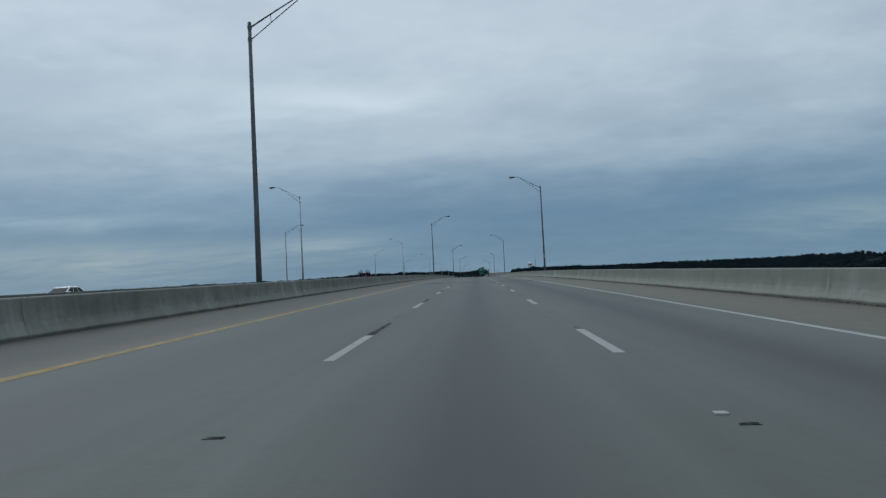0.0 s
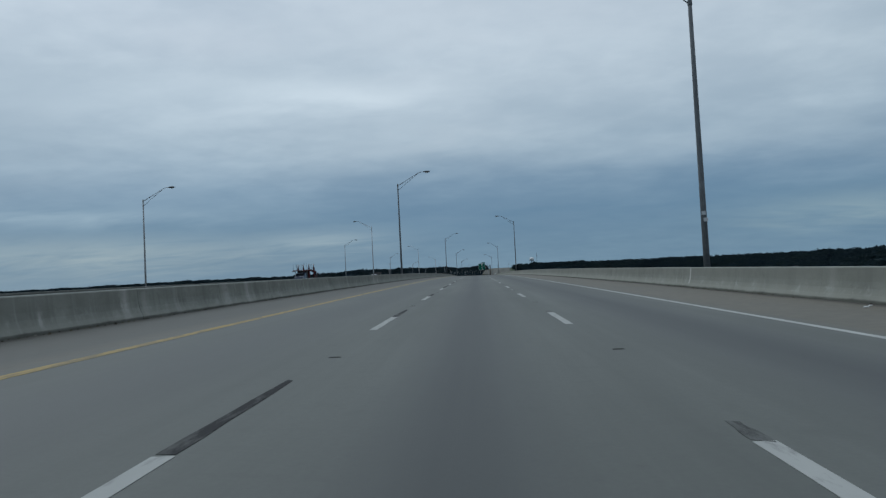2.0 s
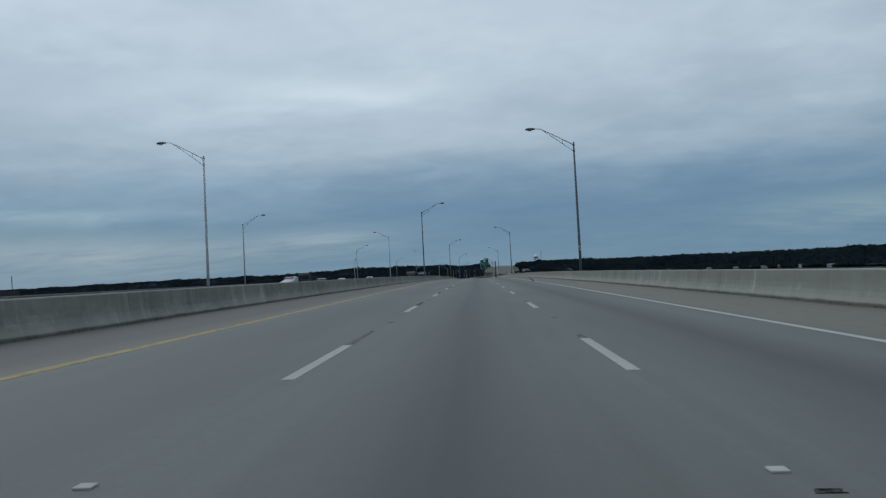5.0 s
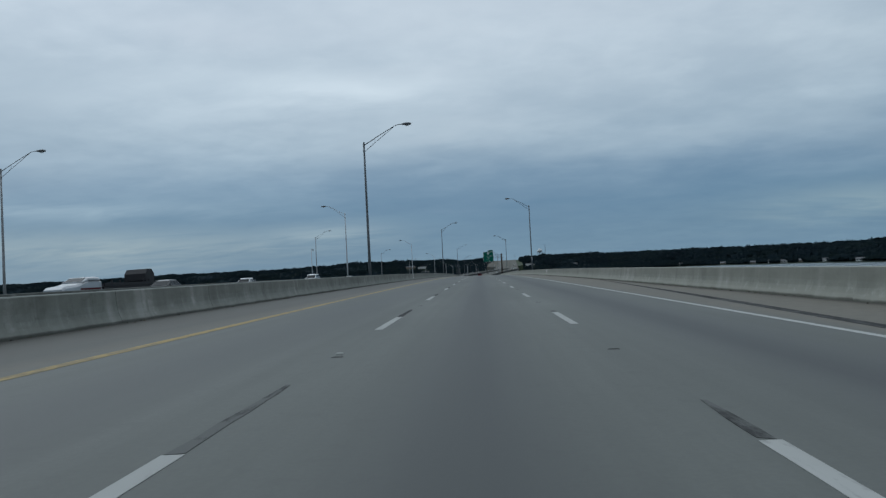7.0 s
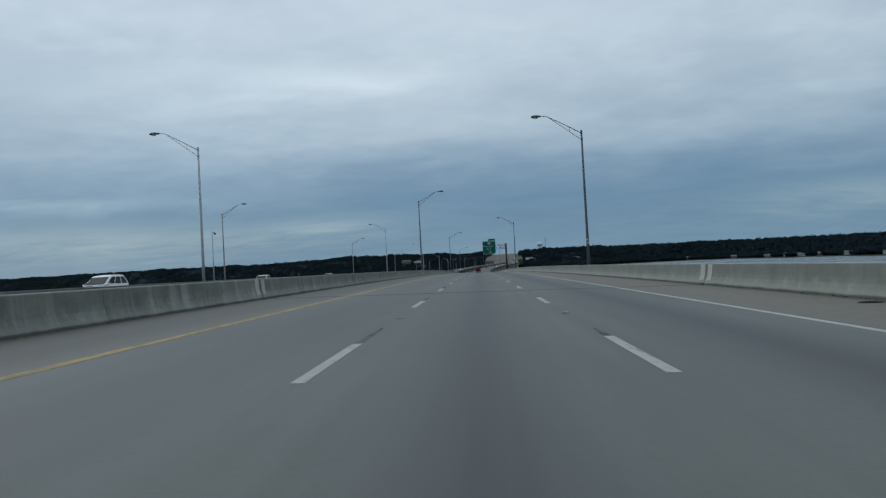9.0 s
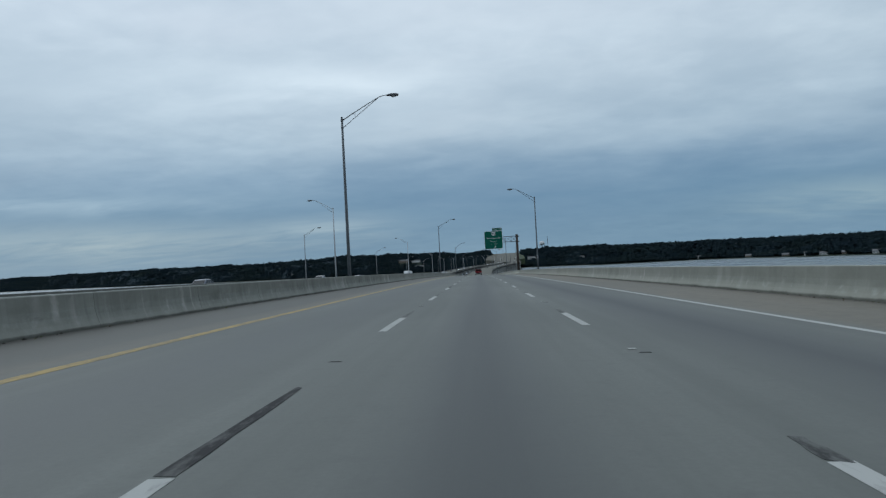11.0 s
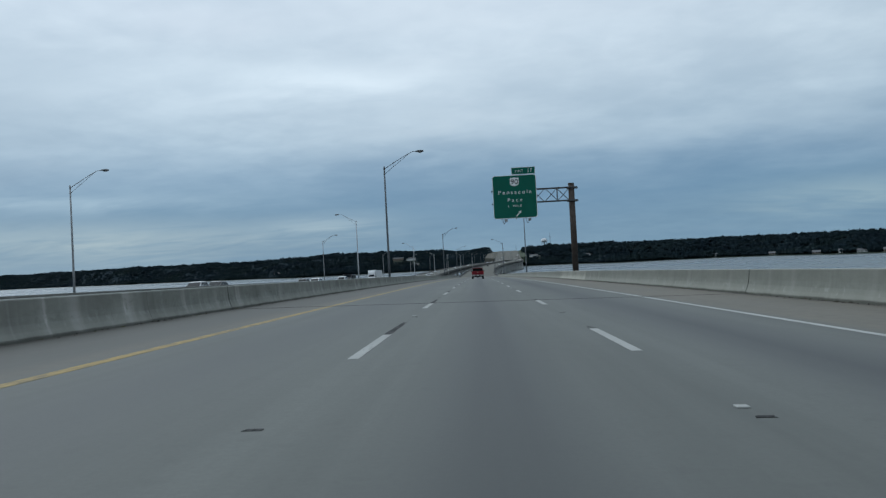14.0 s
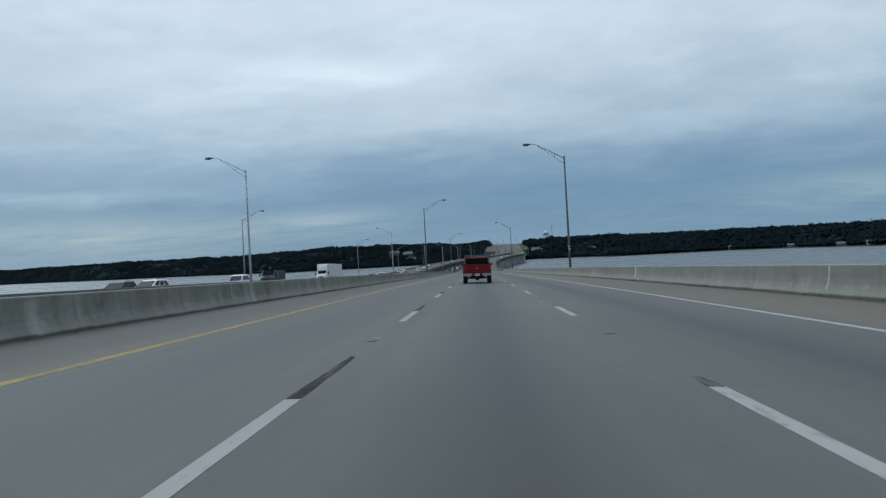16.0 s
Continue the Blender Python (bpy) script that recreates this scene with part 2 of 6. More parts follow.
def barrier_concrete(name, stain, tint, crack):
    """Cast concrete with run-off stains; stain sets how blotchy, crack on how many lengths lime weeps out."""
    def tone(r, g, b):
        return (r * tint[0], g * tint[1], b * tint[2])

    def build(n, b):
        c = coords(n)
        sep = n.add("ShaderNodeSeparateXYZ", Vector=c)
        r = n.math("MULTIPLY", chance(n), 61.0)
        off = n.add("ShaderNodeCombineXYZ", X=r, Y=r, Z=r).outputs[0]
        cc = n.vmath("ADD", c, off)
        drip = n.noise(n.vmath("MULTIPLY", cc, (0.0, 0.8, 0.06)), 1.1, 4, 0.5, 0.2)
        blot = n.noise(n.vmath("MULTIPLY", cc, (1.0, 0.6, 1.0)), 1.3, 6, 0.65, 0.4)
        grain = n.noise(cc, 26.0, 4, 0.7)
        lo, hi = 1 - 0.32 * stain, 1 + 0.3 * stain
        base = n.ramp(blot, [(0.28, tone(0.240 * lo, 0.236 * lo, 0.208 * lo)), (0.5, tone(0.240, 0.236, 0.208)), (0.74, tone(0.240 * hi, 0.236 * hi, 0.210 * hi))])
        base = n.mix(n.maprange(drip, 0.56, 0.74, 0.0, 0.5 * stain, True), base, rgb(0.42, 0.415, 0.385))
        base = n.mix(n.maprange(drip, 0.46, 0.28, 0.0, 0.65 * stain, True), base, rgb(0.105, 0.106, 0.096))
        # lime weeping from shrinkage cracks, on a few lengths only
        along_y = n.math("ADD", n.math("MULTIPLY", sep.outputs[1], 0.33), n.math("MULTIPLY", n.noise(n.vmath("MULTIPLY", cc, (0, 0.5, 0)), 1.0, 1), 1.9))
        gap = n.math("ABSOLUTE", n.math("SUBTRACT", n.math("FRACT", along_y), 0.5))
        edge = n.math("ADD", gap, n.math("MULTIPLY", n.math("SUBTRACT", n.noise(cc, 6.0, 4), 0.5), 0.09))
        lime = n.math("MULTIPLY", n.maprange(edge, 0.008, 0.055, 1.0, 0.0, True), n.maprange(chance(n), crack, crack + 0.1, 0.0, 0.6))
        lime = n.math("MULTIPLY", lime, n.maprange(n.noise(n.vmath("MULTIPLY", cc, (1, 0.7, 0.8)), 1.5, 2), 0.42, 0.6, 0.0, 1.0))
        base = n.mix(lime, base, rgb(0.50, 0.49, 0.455))
        thin = n.noise(n.vmath("MULTIPLY", cc, (0.0, 2.2, 0.10)), 1.6, 4, 0.55, 0.15)
        base = n.mix(n.maprange(thin, 0.56, 0.72, 0.0, min(0.42, 0.42 * stain * stain)), base, rgb(*tone(0.46, 0.455, 0.425)))
        base = n.mix(n.maprange(thin, 0.44, 0.28, 0.0, min(0.5, 0.36 * stain * stain)), base, rgb(*tone(0.11, 0.11, 0.098)))
        smut = n.noise(n.vmath("MULTIPLY", cc, (1.0, 0.9, 1.4)), 2.2, 5, 0.7, 0.6)
        base = n.mix(n.maprange(smut, 0.54, 0.70, 0.0, 0.45 * stain), base, rgb(*tone(0.13, 0.13, 0.112)))
        base = n.mix(n.maprange(grain, 0.4, 0.7, 0.0, 0.2), base, rgb(0.14, 0.135, 0.12))
        # paler sloped toe, darker steep face above: skylight put into the colour
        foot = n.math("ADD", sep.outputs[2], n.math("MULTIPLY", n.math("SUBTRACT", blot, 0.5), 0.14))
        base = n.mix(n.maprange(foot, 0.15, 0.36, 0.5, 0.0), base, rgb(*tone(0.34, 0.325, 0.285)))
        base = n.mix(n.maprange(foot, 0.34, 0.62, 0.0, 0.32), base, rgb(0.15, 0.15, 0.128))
        # pale splashes of lime and salt on the lower slope
        splash = n.noise(n.vmath("MULTIPLY", cc, (1.0, 1.1, 1.1)), 2.6, 5, 0.62, 0.5)
        low = n.math("MULTIPLY", n.maprange(foot, 0.10, 0.17, 0.0, 1.0), n.maprange(foot, 0.30, 0.46, 1.0, 0.0))
        base = n.mix(n.math("MULTIPLY", low, n.maprange(splash, 0.54, 0.66, 0.0, 0.26)), base, rgb(*tone(0.52, 0.51, 0.475)))
        # some lengths are paler
        base = n.mix(n.maprange(chance(n), 0.0, 1.0, 0.0, 0.22), base, rgb(0.31, 0.305, 0.275))
        # flat top painted paler, as lit by the open sky
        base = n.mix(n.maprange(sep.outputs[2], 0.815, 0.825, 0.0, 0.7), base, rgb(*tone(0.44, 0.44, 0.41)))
        # dark line along the foot
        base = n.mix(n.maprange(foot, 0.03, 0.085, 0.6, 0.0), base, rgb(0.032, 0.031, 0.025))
        n.put(b.inputs["Base Color"], base)
        b.inputs["Roughness"].default_value = 0.9
        dull(b, 0.2)
        relief(n, b, n.math("ADD", grain, blot), 0.4, 0.008)
    return material(name, build)


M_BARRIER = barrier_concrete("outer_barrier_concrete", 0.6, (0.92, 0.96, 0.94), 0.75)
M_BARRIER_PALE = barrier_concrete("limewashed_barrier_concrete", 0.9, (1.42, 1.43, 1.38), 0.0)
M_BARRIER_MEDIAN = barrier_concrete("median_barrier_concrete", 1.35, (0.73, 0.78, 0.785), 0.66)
M_BARRIER_FAR = barrier_concrete("dark_barrier_concrete", 0.9, (0.52, 0.55, 0.57), 0.9)
M_BARRIER_LIME = barrier_concrete("lime_streaked_barrier_concrete", 0.8, (0.98, 0.99, 0.96), -0.2)
M_PIER = simple("stained_pier_concrete", (0.42, 0.42, 0.40), 0.9, 0, 0.4, 0.25, 0.2)
M_CONC_FAR = simple("far_barrier_concrete", (0.10, 0.10, 0.093), 0.9, 0, 0.25, 0.2, 0.2)
# the shade below the deck is put into this near-black colour
M_GIRDER = simple("shaded_girder_concrete", (0.04, 0.04, 0.038), 0.9, 0, 0.3, 0.3, 0.2)
M_CONC = simple("pier_concrete", (0.27, 0.265, 0.24), 0.85, 0, 0.3, 0.4, 0.2)


def worn_paint(name, col, under, hold):
    def build(n, b):
        c = coords(n)
        r = n.math("MULTIPLY", chance(n), 37.0)
        cc = n.vmath("ADD", c, n.add("ShaderNodeCombineXYZ", X=r, Y=r, Z=r).outputs[0])
        wear = n.noise(n.vmath("MULTIPLY", cc, (1.0, 0.22, 1.0)), 11.0, 6, 0.7)
        smear = n.noise(n.vmath("MULTIPLY", cc, (1.0, 0.4, 1.0)), 1.2, 3, 0.6)
        k = n.math("ADD", n.math("MULTIPLY", wear, 0.65), n.math("MULTIPLY", smear, 0.35))
        base = n.ramp(smear, [(0.3, tuple(x * 0.82 for x in col)), (0.7, col)])
        base = n.mix(n.maprange(k, hold, hold + 0.12, 0, 0.8), base, under)
        n.put(b.inputs["Base Color"], base)
        b.inputs["Roughness"].default_value = 0.9
        dull(b, 0.12)
        relief(n, b, wear, 0.2, 0.003)
    return material(name, build)


M_WHITE_LINE = worn_paint("white_road_paint", (0.435, 0.44, 0.42), rgb(0.23, 0.232, 0.222), 0.535)
M_EDGE_LINE = worn_paint("white_edge_paint", (0.46, 0.465, 0.447), rgb(0.23, 0.232, 0.222), 0.54)
M_YELLOW_LINE = worn_paint("yellow_road_paint", (0.455, 0.342, 0.158), rgb(0.20, 0.18, 0.135), 0.45)
M_BLACK_LINE = worn_paint("black_contrast_paint", (0.042, 0.042, 0.043), rgb(0.12, 0.122, 0.116), 0.48)
M_BLACK_WORN = worn_paint("worn_black_paint", (0.055, 0.056, 0.055), rgb(0.15, 0.155, 0.148), 0.40)
M_STEEL = simple("galvanised_steel", (0.43, 0.45, 0.465), 0.6, 0.15, 0.2, 3.0, 0.1)
M_STEEL_MID = simple("dull_galvanised_steel", (0.27, 0.277, 0.283), 0.62, 0.2, 0.2, 2.5, 0.1)
M_STEEL_DARK = simple("weathered_galvanised_steel", (0.125, 0.137, 0.146), 0.65, 0.2, 0.25, 2.0, 0.1)
M_TRUSS = simple("dull_truss_steel", (0.085, 0.086, 0.088), 0.65, 0.2, 0.25, 2.0, 0.1)
M_LAMP_HEAD = simple("lamp_housing_paint", (0.10, 0.105, 0.11), 0.5, 0.2, 0.15, 8.0, 0.05)
M_LENS = simple("lamp_lens_glass", (0.42, 0.43, 0.42), 0.2, 0, 0.05, 8.0, 0.0)
M_RUST = simple("weathering_steel", (0.066, 0.052, 0.044), 0.8, 0.15, 0.35, 1.5, 0.25)
M_JOINT = simple("joint_steel", (0.07, 0.068, 0.064), 0.6, 0.5, 0.3, 9.0, 0.2)
M_SEAL = simple("joint_seal_rubber", (0.02, 0.02, 0.02), 0.8, 0, 0.2, 9.0, 0.2)
M_GREEN = simple("green_reflective_sheeting", (0.001, 0.102, 0.068), 0.7, 0, 0.08, 0.8, 0.02)
M_SIGN_WHITE = simple("white_reflective_sheeting", (0.74, 0.75, 0.74), 0.45, 0, 0.06, 3.0, 0.02)
M_BLACK = simple("black_sheeting", (0.015, 0.015, 0.016), 0.5, 0, 0.1, 3.0, 0.0)
M_ALU = simple("bare_aluminium", (0.45, 0.46, 0.47), 0.45, 0.7, 0.12, 4.0, 0.05)
M_RUBBER = simple("tyre_rubber", (0.018, 0.018, 0.018), 0.85, 0, 0.2, 12.0, 0.2)
M_RIM = simple("wheel_alloy", (0.38, 0.39, 0.40), 0.35, 0.85, 0.1, 6.0, 0.02)
M_TRIM = simple("dark_plastic_trim", (0.022, 0.022, 0.024), 0.6, 0, 0.15, 9.0, 0.05)
M_CHROME = simple("dull_chrome", (0.30, 0.29, 0.29), 0.4, 0.6, 0.08, 6.0, 0.0)
M_TAIL = simple("red_lamp_lens", (0.30, 0.012, 0.012), 0.2, 0, 0.1, 9.0, 0.0, 0.5)
M_HEADLAMP = simple("clear_lamp_lens", (0.62, 0.63, 0.63), 0.12, 0, 0.05, 9.0, 0.0, 0.5)
M_GOLD = simple("gold_badge", (0.42, 0.34, 0.24), 0.5, 0.2, 0.05, 9.0, 0.0)
M_PLATE = simple("number_plate_white", (0.60, 0.62, 0.60), 0.5, 0, 0.05, 9.0, 0.0)
M_PLATE_BAR = simple("number_plate_bar", (0.05, 0.09, 0.07), 0.5, 0, 0.05, 9.0, 0.0)


def car_paint(name, col, metal=0.0):
    return simple(name, col, 0.35, metal, 0.1, 1.2, 0.0, 0.35)


P_RED = simple("red_car_paint", (0.145, 0.004, 0.009), 0.6, 0, 0.1, 1.2, 0.0)
P_WHITE = car_paint("white_car_paint", (0.70, 0.71, 0.71))
P_SILVER = car_paint("silver_car_paint", (0.36, 0.37, 0.38), 0.5)
P_DARK = car_paint("dark_grey_car_paint", (0.014, 0.015, 0.017), 0.1)
P_BLUE = car_paint("dark_blue_car_paint", (0.02, 0.035, 0.07), 0.2)
P_TRUCK_RED = simple("red_truck_paint", (0.07, 0.006, 0.008), 0.6, 0, 0.25, 2.0, 0.05)


def build_car_glass(n, b):
    c = coords(n)
    n.put(b.inputs["Base Color"], n.ramp(n.noise(c, 2.0, 2), [(0.3, (0.003, 0.003, 0.004)), (0.7, (0.005, 0.006, 0.006))]))
    b.inputs["Roughness"].default_value = 0.12
    dull(b, 0.04)


M_GLASS_DARK = material("dark_cab_glass", build_car_glass)
M_GLASS = simple("tinted_car_glass", (0.007, 0.011, 0.014), 0.1, 0, 0.2, 2.0, 0.0)
dull(M_GLASS.node_tree.nodes["Principled BSDF"], 0.12)


def build_water(n, b):
    c = coords(n)
    w1 = n.noise(n.vmath("MULTIPLY", c, (0.5, 0.9, 1)), 0.55, 5, 0.6, 0.3)
    w2 = n.noise(n.vmath("MULTIPLY", c, (0.02, 0.05, 1)), 0.6, 3, 0.5)
    n.put(b.inputs["Base Color"], n.ramp(w2, [(0.3, (0.045, 0.065, 0.075)), (0.7, (0.075, 0.095, 0.10))]))
    n.put(b.inputs["Roughness"], n.maprange(w2, 0.3, 0.7, 0.22, 0.34))
    b.inputs["IOR"].default_value = 1.333
    relief(n, b, w1, 0.25, 0.25)


M_WATER = material("bay_water", build_water)


def build_foliage(n, b):
    c = coords(n)
    isl = n.add("ShaderNodeNewGeometry").outputs["Random Per Island"]
    v = n.noise(c, 0.35, 5, 0.7)
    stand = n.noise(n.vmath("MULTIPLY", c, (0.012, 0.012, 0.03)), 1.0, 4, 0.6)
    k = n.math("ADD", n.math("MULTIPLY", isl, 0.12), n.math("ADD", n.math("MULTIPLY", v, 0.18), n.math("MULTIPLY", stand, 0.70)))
    # the blue of distant haze is mixed into these leaf colours
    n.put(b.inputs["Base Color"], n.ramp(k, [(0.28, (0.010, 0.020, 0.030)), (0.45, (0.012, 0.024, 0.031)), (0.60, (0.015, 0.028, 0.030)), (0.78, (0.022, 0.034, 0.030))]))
    b.inputs["Roughness"].default_value = 0.9
    dull(b, 0.03)
    # leaves face the sky more than the clump's own skin does
    geo = n.add("ShaderNodeNewGeometry").outputs["Normal"]
    lean = n.vmath("ADD", n.vmath("MULTIPLY", geo, (0.05, 0.05, 0.05)), (0.0, 0.0, 0.7))
    n.put(b.inputs["Normal"], n.vmath("NORMALIZE", lean, (0, 0, 0)))


M_FOLIAGE = material("hazy_pine_and_oak_foliage", build_foliage)


def build_land(n, b):
    c = coords(n)
    v = n.noise(c, 0.02, 6, 0.65)
    n.put(b.inputs["Base Color"], n.ramp(v, [(0.35, (0.026, 0.037, 0.034)), (0.6, (0.036, 0.048, 0.038)), (0.78, (0.11, 0.10, 0.072))]))
    b.inputs["Roughness"].default_value = 0.95
    dull(b, 0.05)
    relief(n, b, n.noise(c, 0.3, 5, 0.7), 0.5, 0.5)


M_LAND = material("shore_ground", build_land)
M_GRASS = simple("verge_grass", (0.056, 0.074, 0.044), 0.95, 0, 0.35, 0.05, 0.3)
M_DRY_VERGE = simple("dry_verge_earth", (0.118, 0.112, 0.090), 0.95, 0, 0.25, 0.05, 0.3)
M_ASPHALT = simple("far_road_concrete", (0.122, 0.121, 0.103), 0.85, 0, 0.2, 0.2, 0.1)
M_HOUSE_WHITE = simple("white_siding", (0.55, 0.56, 0.55), 0.7, 0, 0.08, 0.6, 0.1)
M_HOUSE_TAN = simple("tan_brick_wall", (0.20, 0.165, 0.135), 0.8, 0, 0.15, 0.6, 0.1)
M_ROOF = simple("grey_shingle_roof", (0.13, 0.135, 0.14), 0.85, 0, 0.2, 0.8, 0.2)
M_WINDOW = simple("dark_window_glass", (0.03, 0.035, 0.04), 0.1, 0, 0.1, 1.0, 0.0)
M_PATCH = simple("pale_mortar_patch", (0.42, 0.41, 0.38), 0.9, 0, 0.2, 5.0, 0.3)


def build_grit(n, b):
    isl = n.add("ShaderNodeNewGeometry").outputs["Random Per Island"]
    n.put(b.inputs["Base Color"], n.ramp(isl, [(0.0, (0.018, 0.017, 0.015)), (0.5, (0.045, 0.040, 0.030)), (0.8, (0.10, 0.085, 0.055)), (0.93, (0.06, 0.075, 0.03)), (1.0, (0.22, 0.21, 0.19))]))
    b.inputs["Roughness"].default_value = 0.95
    dull(b, 0.1)


M_GRIT = material("gutter_grit", build_grit)
M_WEED = simple("yellow_green_weed", (0.16, 0.19, 0.05), 0.8, 0, 0.3, 20.0, 0.0)
M_TANK = simple("white_tank_paint", (0.62, 0.64, 0.65), 0.5, 0, 0.06, 0.2, 0.0)

# ---------------------------------------------------------------- mesh helpers


def mesh_object(name, bm, mat, smooth=False):
    me = bpy.data.meshes.new(name)
    bm.normal_update()
    bm.to_mesh(me)
    bm.free()
    me.materials.append(mat)
    if smooth:
        for f in me.polygons:
            f.use_smooth = True
    return new(name, me)


def part(name, bm, mat, parent, label="", smooth=False):
    ob = mesh_object(name, bm, mat, smooth)
    ob.parent = parent
    if label:
        tagged(ob, label)
    return ob


def share(name, mesh, parent, m):
    """A piece on shared mesh data, placed in its parent's space."""
    ob = new(name, mesh)
    ob.parent = parent
    ob.matrix_basis = m
    return ob


def thing(name, label, category, m=None, group="", kind=""):
    ob = new(name)
    ob.empty_display_size = 0.3
    if m is not None:
        ob.matrix_basis = m
    return tagged(ob, label, category, group, kind)


def box(bm, x0, x1, y0, y1, z0, z1, bevel=0.0):
    r = bmesh.ops.create_cube(bm, size=1)
    vs = r["verts"]
    for v in vs:
        v.co = Vector((x0 + (v.co.x + 0.5) * (x1 - x0), y0 + (v.co.y + 0.5) * (y1 - y0), z0 + (v.co.z + 0.5) * (z1 - z0)))
    if bevel:
        es = list({e for v in vs for e in v.link_edges})
        bmesh.ops.bevel(bm, geom=es, offset=bevel, segments=2, affect="EDGES", profile=0.6)
    return bm


def boxed(*a, bevel=0.0):
    return box(bmesh.new(), *a, bevel=bevel)


def tube(bm, a, b, r0, r1=None, n=10, cap=True):
    a, b = Vector(a), Vector(b)
    r1 = r0 if r1 is None else r1
    d = (b - a).normalized()
    s = d.orthogonal().normalized()
    t = d.cross(s)
    rings = []
    for p, r in ((a, r0), (b, r1)):
        rings.append([bm.verts.new(p + (s * math.cos(2 * math.pi * k / n) + t * math.sin(2 * math.pi * k / n)) * r) for k in range(n)])
    for k in range(n):
        bm.faces.new((rings[0][k], rings[0][(k + 1) % n], rings[1][(k + 1) % n], rings[1][k]))
    if cap:
        bm.faces.new(rings[0][::-1])
        bm.faces.new(rings[1])
    return bm


def pipe(bm, pts, r, n=8):
    pts = [Vector(p) for p in pts]
    rings = []
    up = None
    for i, p in enumerate(pts):
        d = (pts[min(i + 1, len(pts) - 1)] - pts[max(i - 1, 0)]).normalized()
        s = d.orthogonal().normalized() if up is None else (up - d * up.dot(d)).normalized()
        up = s
        t = d.cross(s)
        rr = r[i] if isinstance(r, (list, tuple)) else r
        rings.append([bm.verts.new(p + (s * math.cos(2 * math.pi * k / n) + t * math.sin(2 * math.pi * k / n)) * rr) for k in range(n)])
    for A, B in zip(rings, rings[1:]):
        for k in range(n):
            bm.faces.new((A[k], A[(k + 1) % n], B[(k + 1) % n], B[k]))
    bm.faces.new(rings[0][::-1])
    bm.faces.new(rings[-1])
    return bm


def loft(bm, rings, closed=True):
    """Joins rings of points, all with the same count, into a skin with end caps."""
    vs = [[bm.verts.new(p) for p in ring] for ring in rings]
    n = len(vs[0])
    for A, B in zip(vs, vs[1:]):
        for k in range(n if closed else n - 1):
            bm.faces.new((A[k], A[(k + 1) % n], B[(k + 1) % n], B[k]))
    if closed:
        bm.faces.new(vs[0][::-1])
        bm.faces.new(vs[-1])
    bmesh.ops.recalc_face_normals(bm, faces=bm.faces[:])
    return bm


# ---------------------------------------------------------------- the line of the road
GRADE, CREST, FALL = 0.017137, 3.0795e-05, 0.018375
WATER_Z = -13.0
Y_TANGENT = 611.0


def centre_z(y):
    """Height of our carriageway's centre line: a crest curve, a falling grade, a sag and the climb to the far bluff."""
    if y < -70:
        # the foot of the climb, eased out to a level causeway
        u = min(-70 - y, 400.0)
        s = GRADE + 140 * CREST
        return -70 * GRADE - 4900 * CREST - s * u + s * u * u / 800
    if y <= Y_TANGENT:
        return GRADE * y - CREST * y * y
    z = GRADE * Y_TANGENT - CREST * Y_TANGENT ** 2
    s = GRADE - 2 * CREST * Y_TANGENT
    for y0, y1, s0, s1 in ((Y_TANGENT, 780, s, s), (780, 920, s, 0.0079), (920, 1750, 0.0079, 0.0079), (1750, 1950, 0.0079, 0.0453), (1950, 2600, 0.0453, 0.0453)):
        u = min(y, y1) - y0
        if u <= 0:
            break
        z += s0 * u + (s1 - s0) * u * u / (2 * (y1 - y0))
    return z


def centre_x(y):
    """Sideways shift of both carriageways: straight, a bend to the right, then half of it back."""
    R, BACK = 4050.0, 2830.0
    if y <= 850:
        return 0.0
    u = min(y, 1450) - 850
    x = u * u / (2 * R)
    if y > 1450:
        w = min(y, 1750) - 1450
        x += 600 / R * w - w * w / (2 * BACK)
    if y > 1750:
        x += (600 / R - 300 / BACK) * (y - 1750)
    return x


def ours(y, x):
    return Vector((centre_x(y) + x, y, centre_z(y) - FALL * x))


def other(y, x):
    return Vector((centre_x(y) + x, y, centre_z(y) + 0.2 + FALL * (x + 24.3)))


def sweep(bm, side, y0, y1, step, profile, closed=True):
    """A profile of (x, dz) drawn along the road from y0 to y1."""
    n = max(1, math.ceil((y1 - y0) / step))
    rings = []
    for i in range(n + 1):
        y = y0 + (y1 - y0) * i / n
        rings.append([side(y, x) + Vector((0, 0, dz)) for x, dz in profile])
    return loft(bm, rings, closed)


def along(side, y0, y1, x, stretch=1.0):
    """A pose at the chord from y0 to y1 at the offset x; the local y axis runs along it."""
    a, b = side(y0, x), side(y1, x)
    fwd = (b - a).normalized()
    right = Vector((1, 0, -FALL if side is ours else FALL))
    right = (right - fwd * right.dot(fwd)).normalized()
    up = right.cross(fwd)
    m = Matrix((right, fwd, up)).transposed().to_4x4()
    return Matrix.Translation(a) @ m @ Matrix.Diagonal((1, stretch, 1, 1))


FOOT_L, FOOT_R = -9.02, 8.86
JOINTS = (63.4, 335.4, 499.8)

# ---------------------------------------------------------------- water, land, far woods
bm = bmesh.new()
g = bmesh.ops.create_grid(bm, x_segments=24, y_segments=24, size=4700)
for v in bm.verts:
    v.co += Vector((0, 300, WATER_Z))
water = mesh_object("water", bm, M_WATER)
tagged(water, "grey rippled bay water under an overcast sky", "water", kind="structure")

SHORE = [(-100, 4300), (-60, 4200), (-45, 3700), (-35, 3000), (-28, 2150), (-19, 1640), (-15.7, 1400), (-8, 1380), (0, 1450), (4, 1420), (7, 1330),
         (11.5, 1180), (20, 1200), (29, 960), (40, 740), (49, 600), (60, 540), (80, 500), (100, 600)]
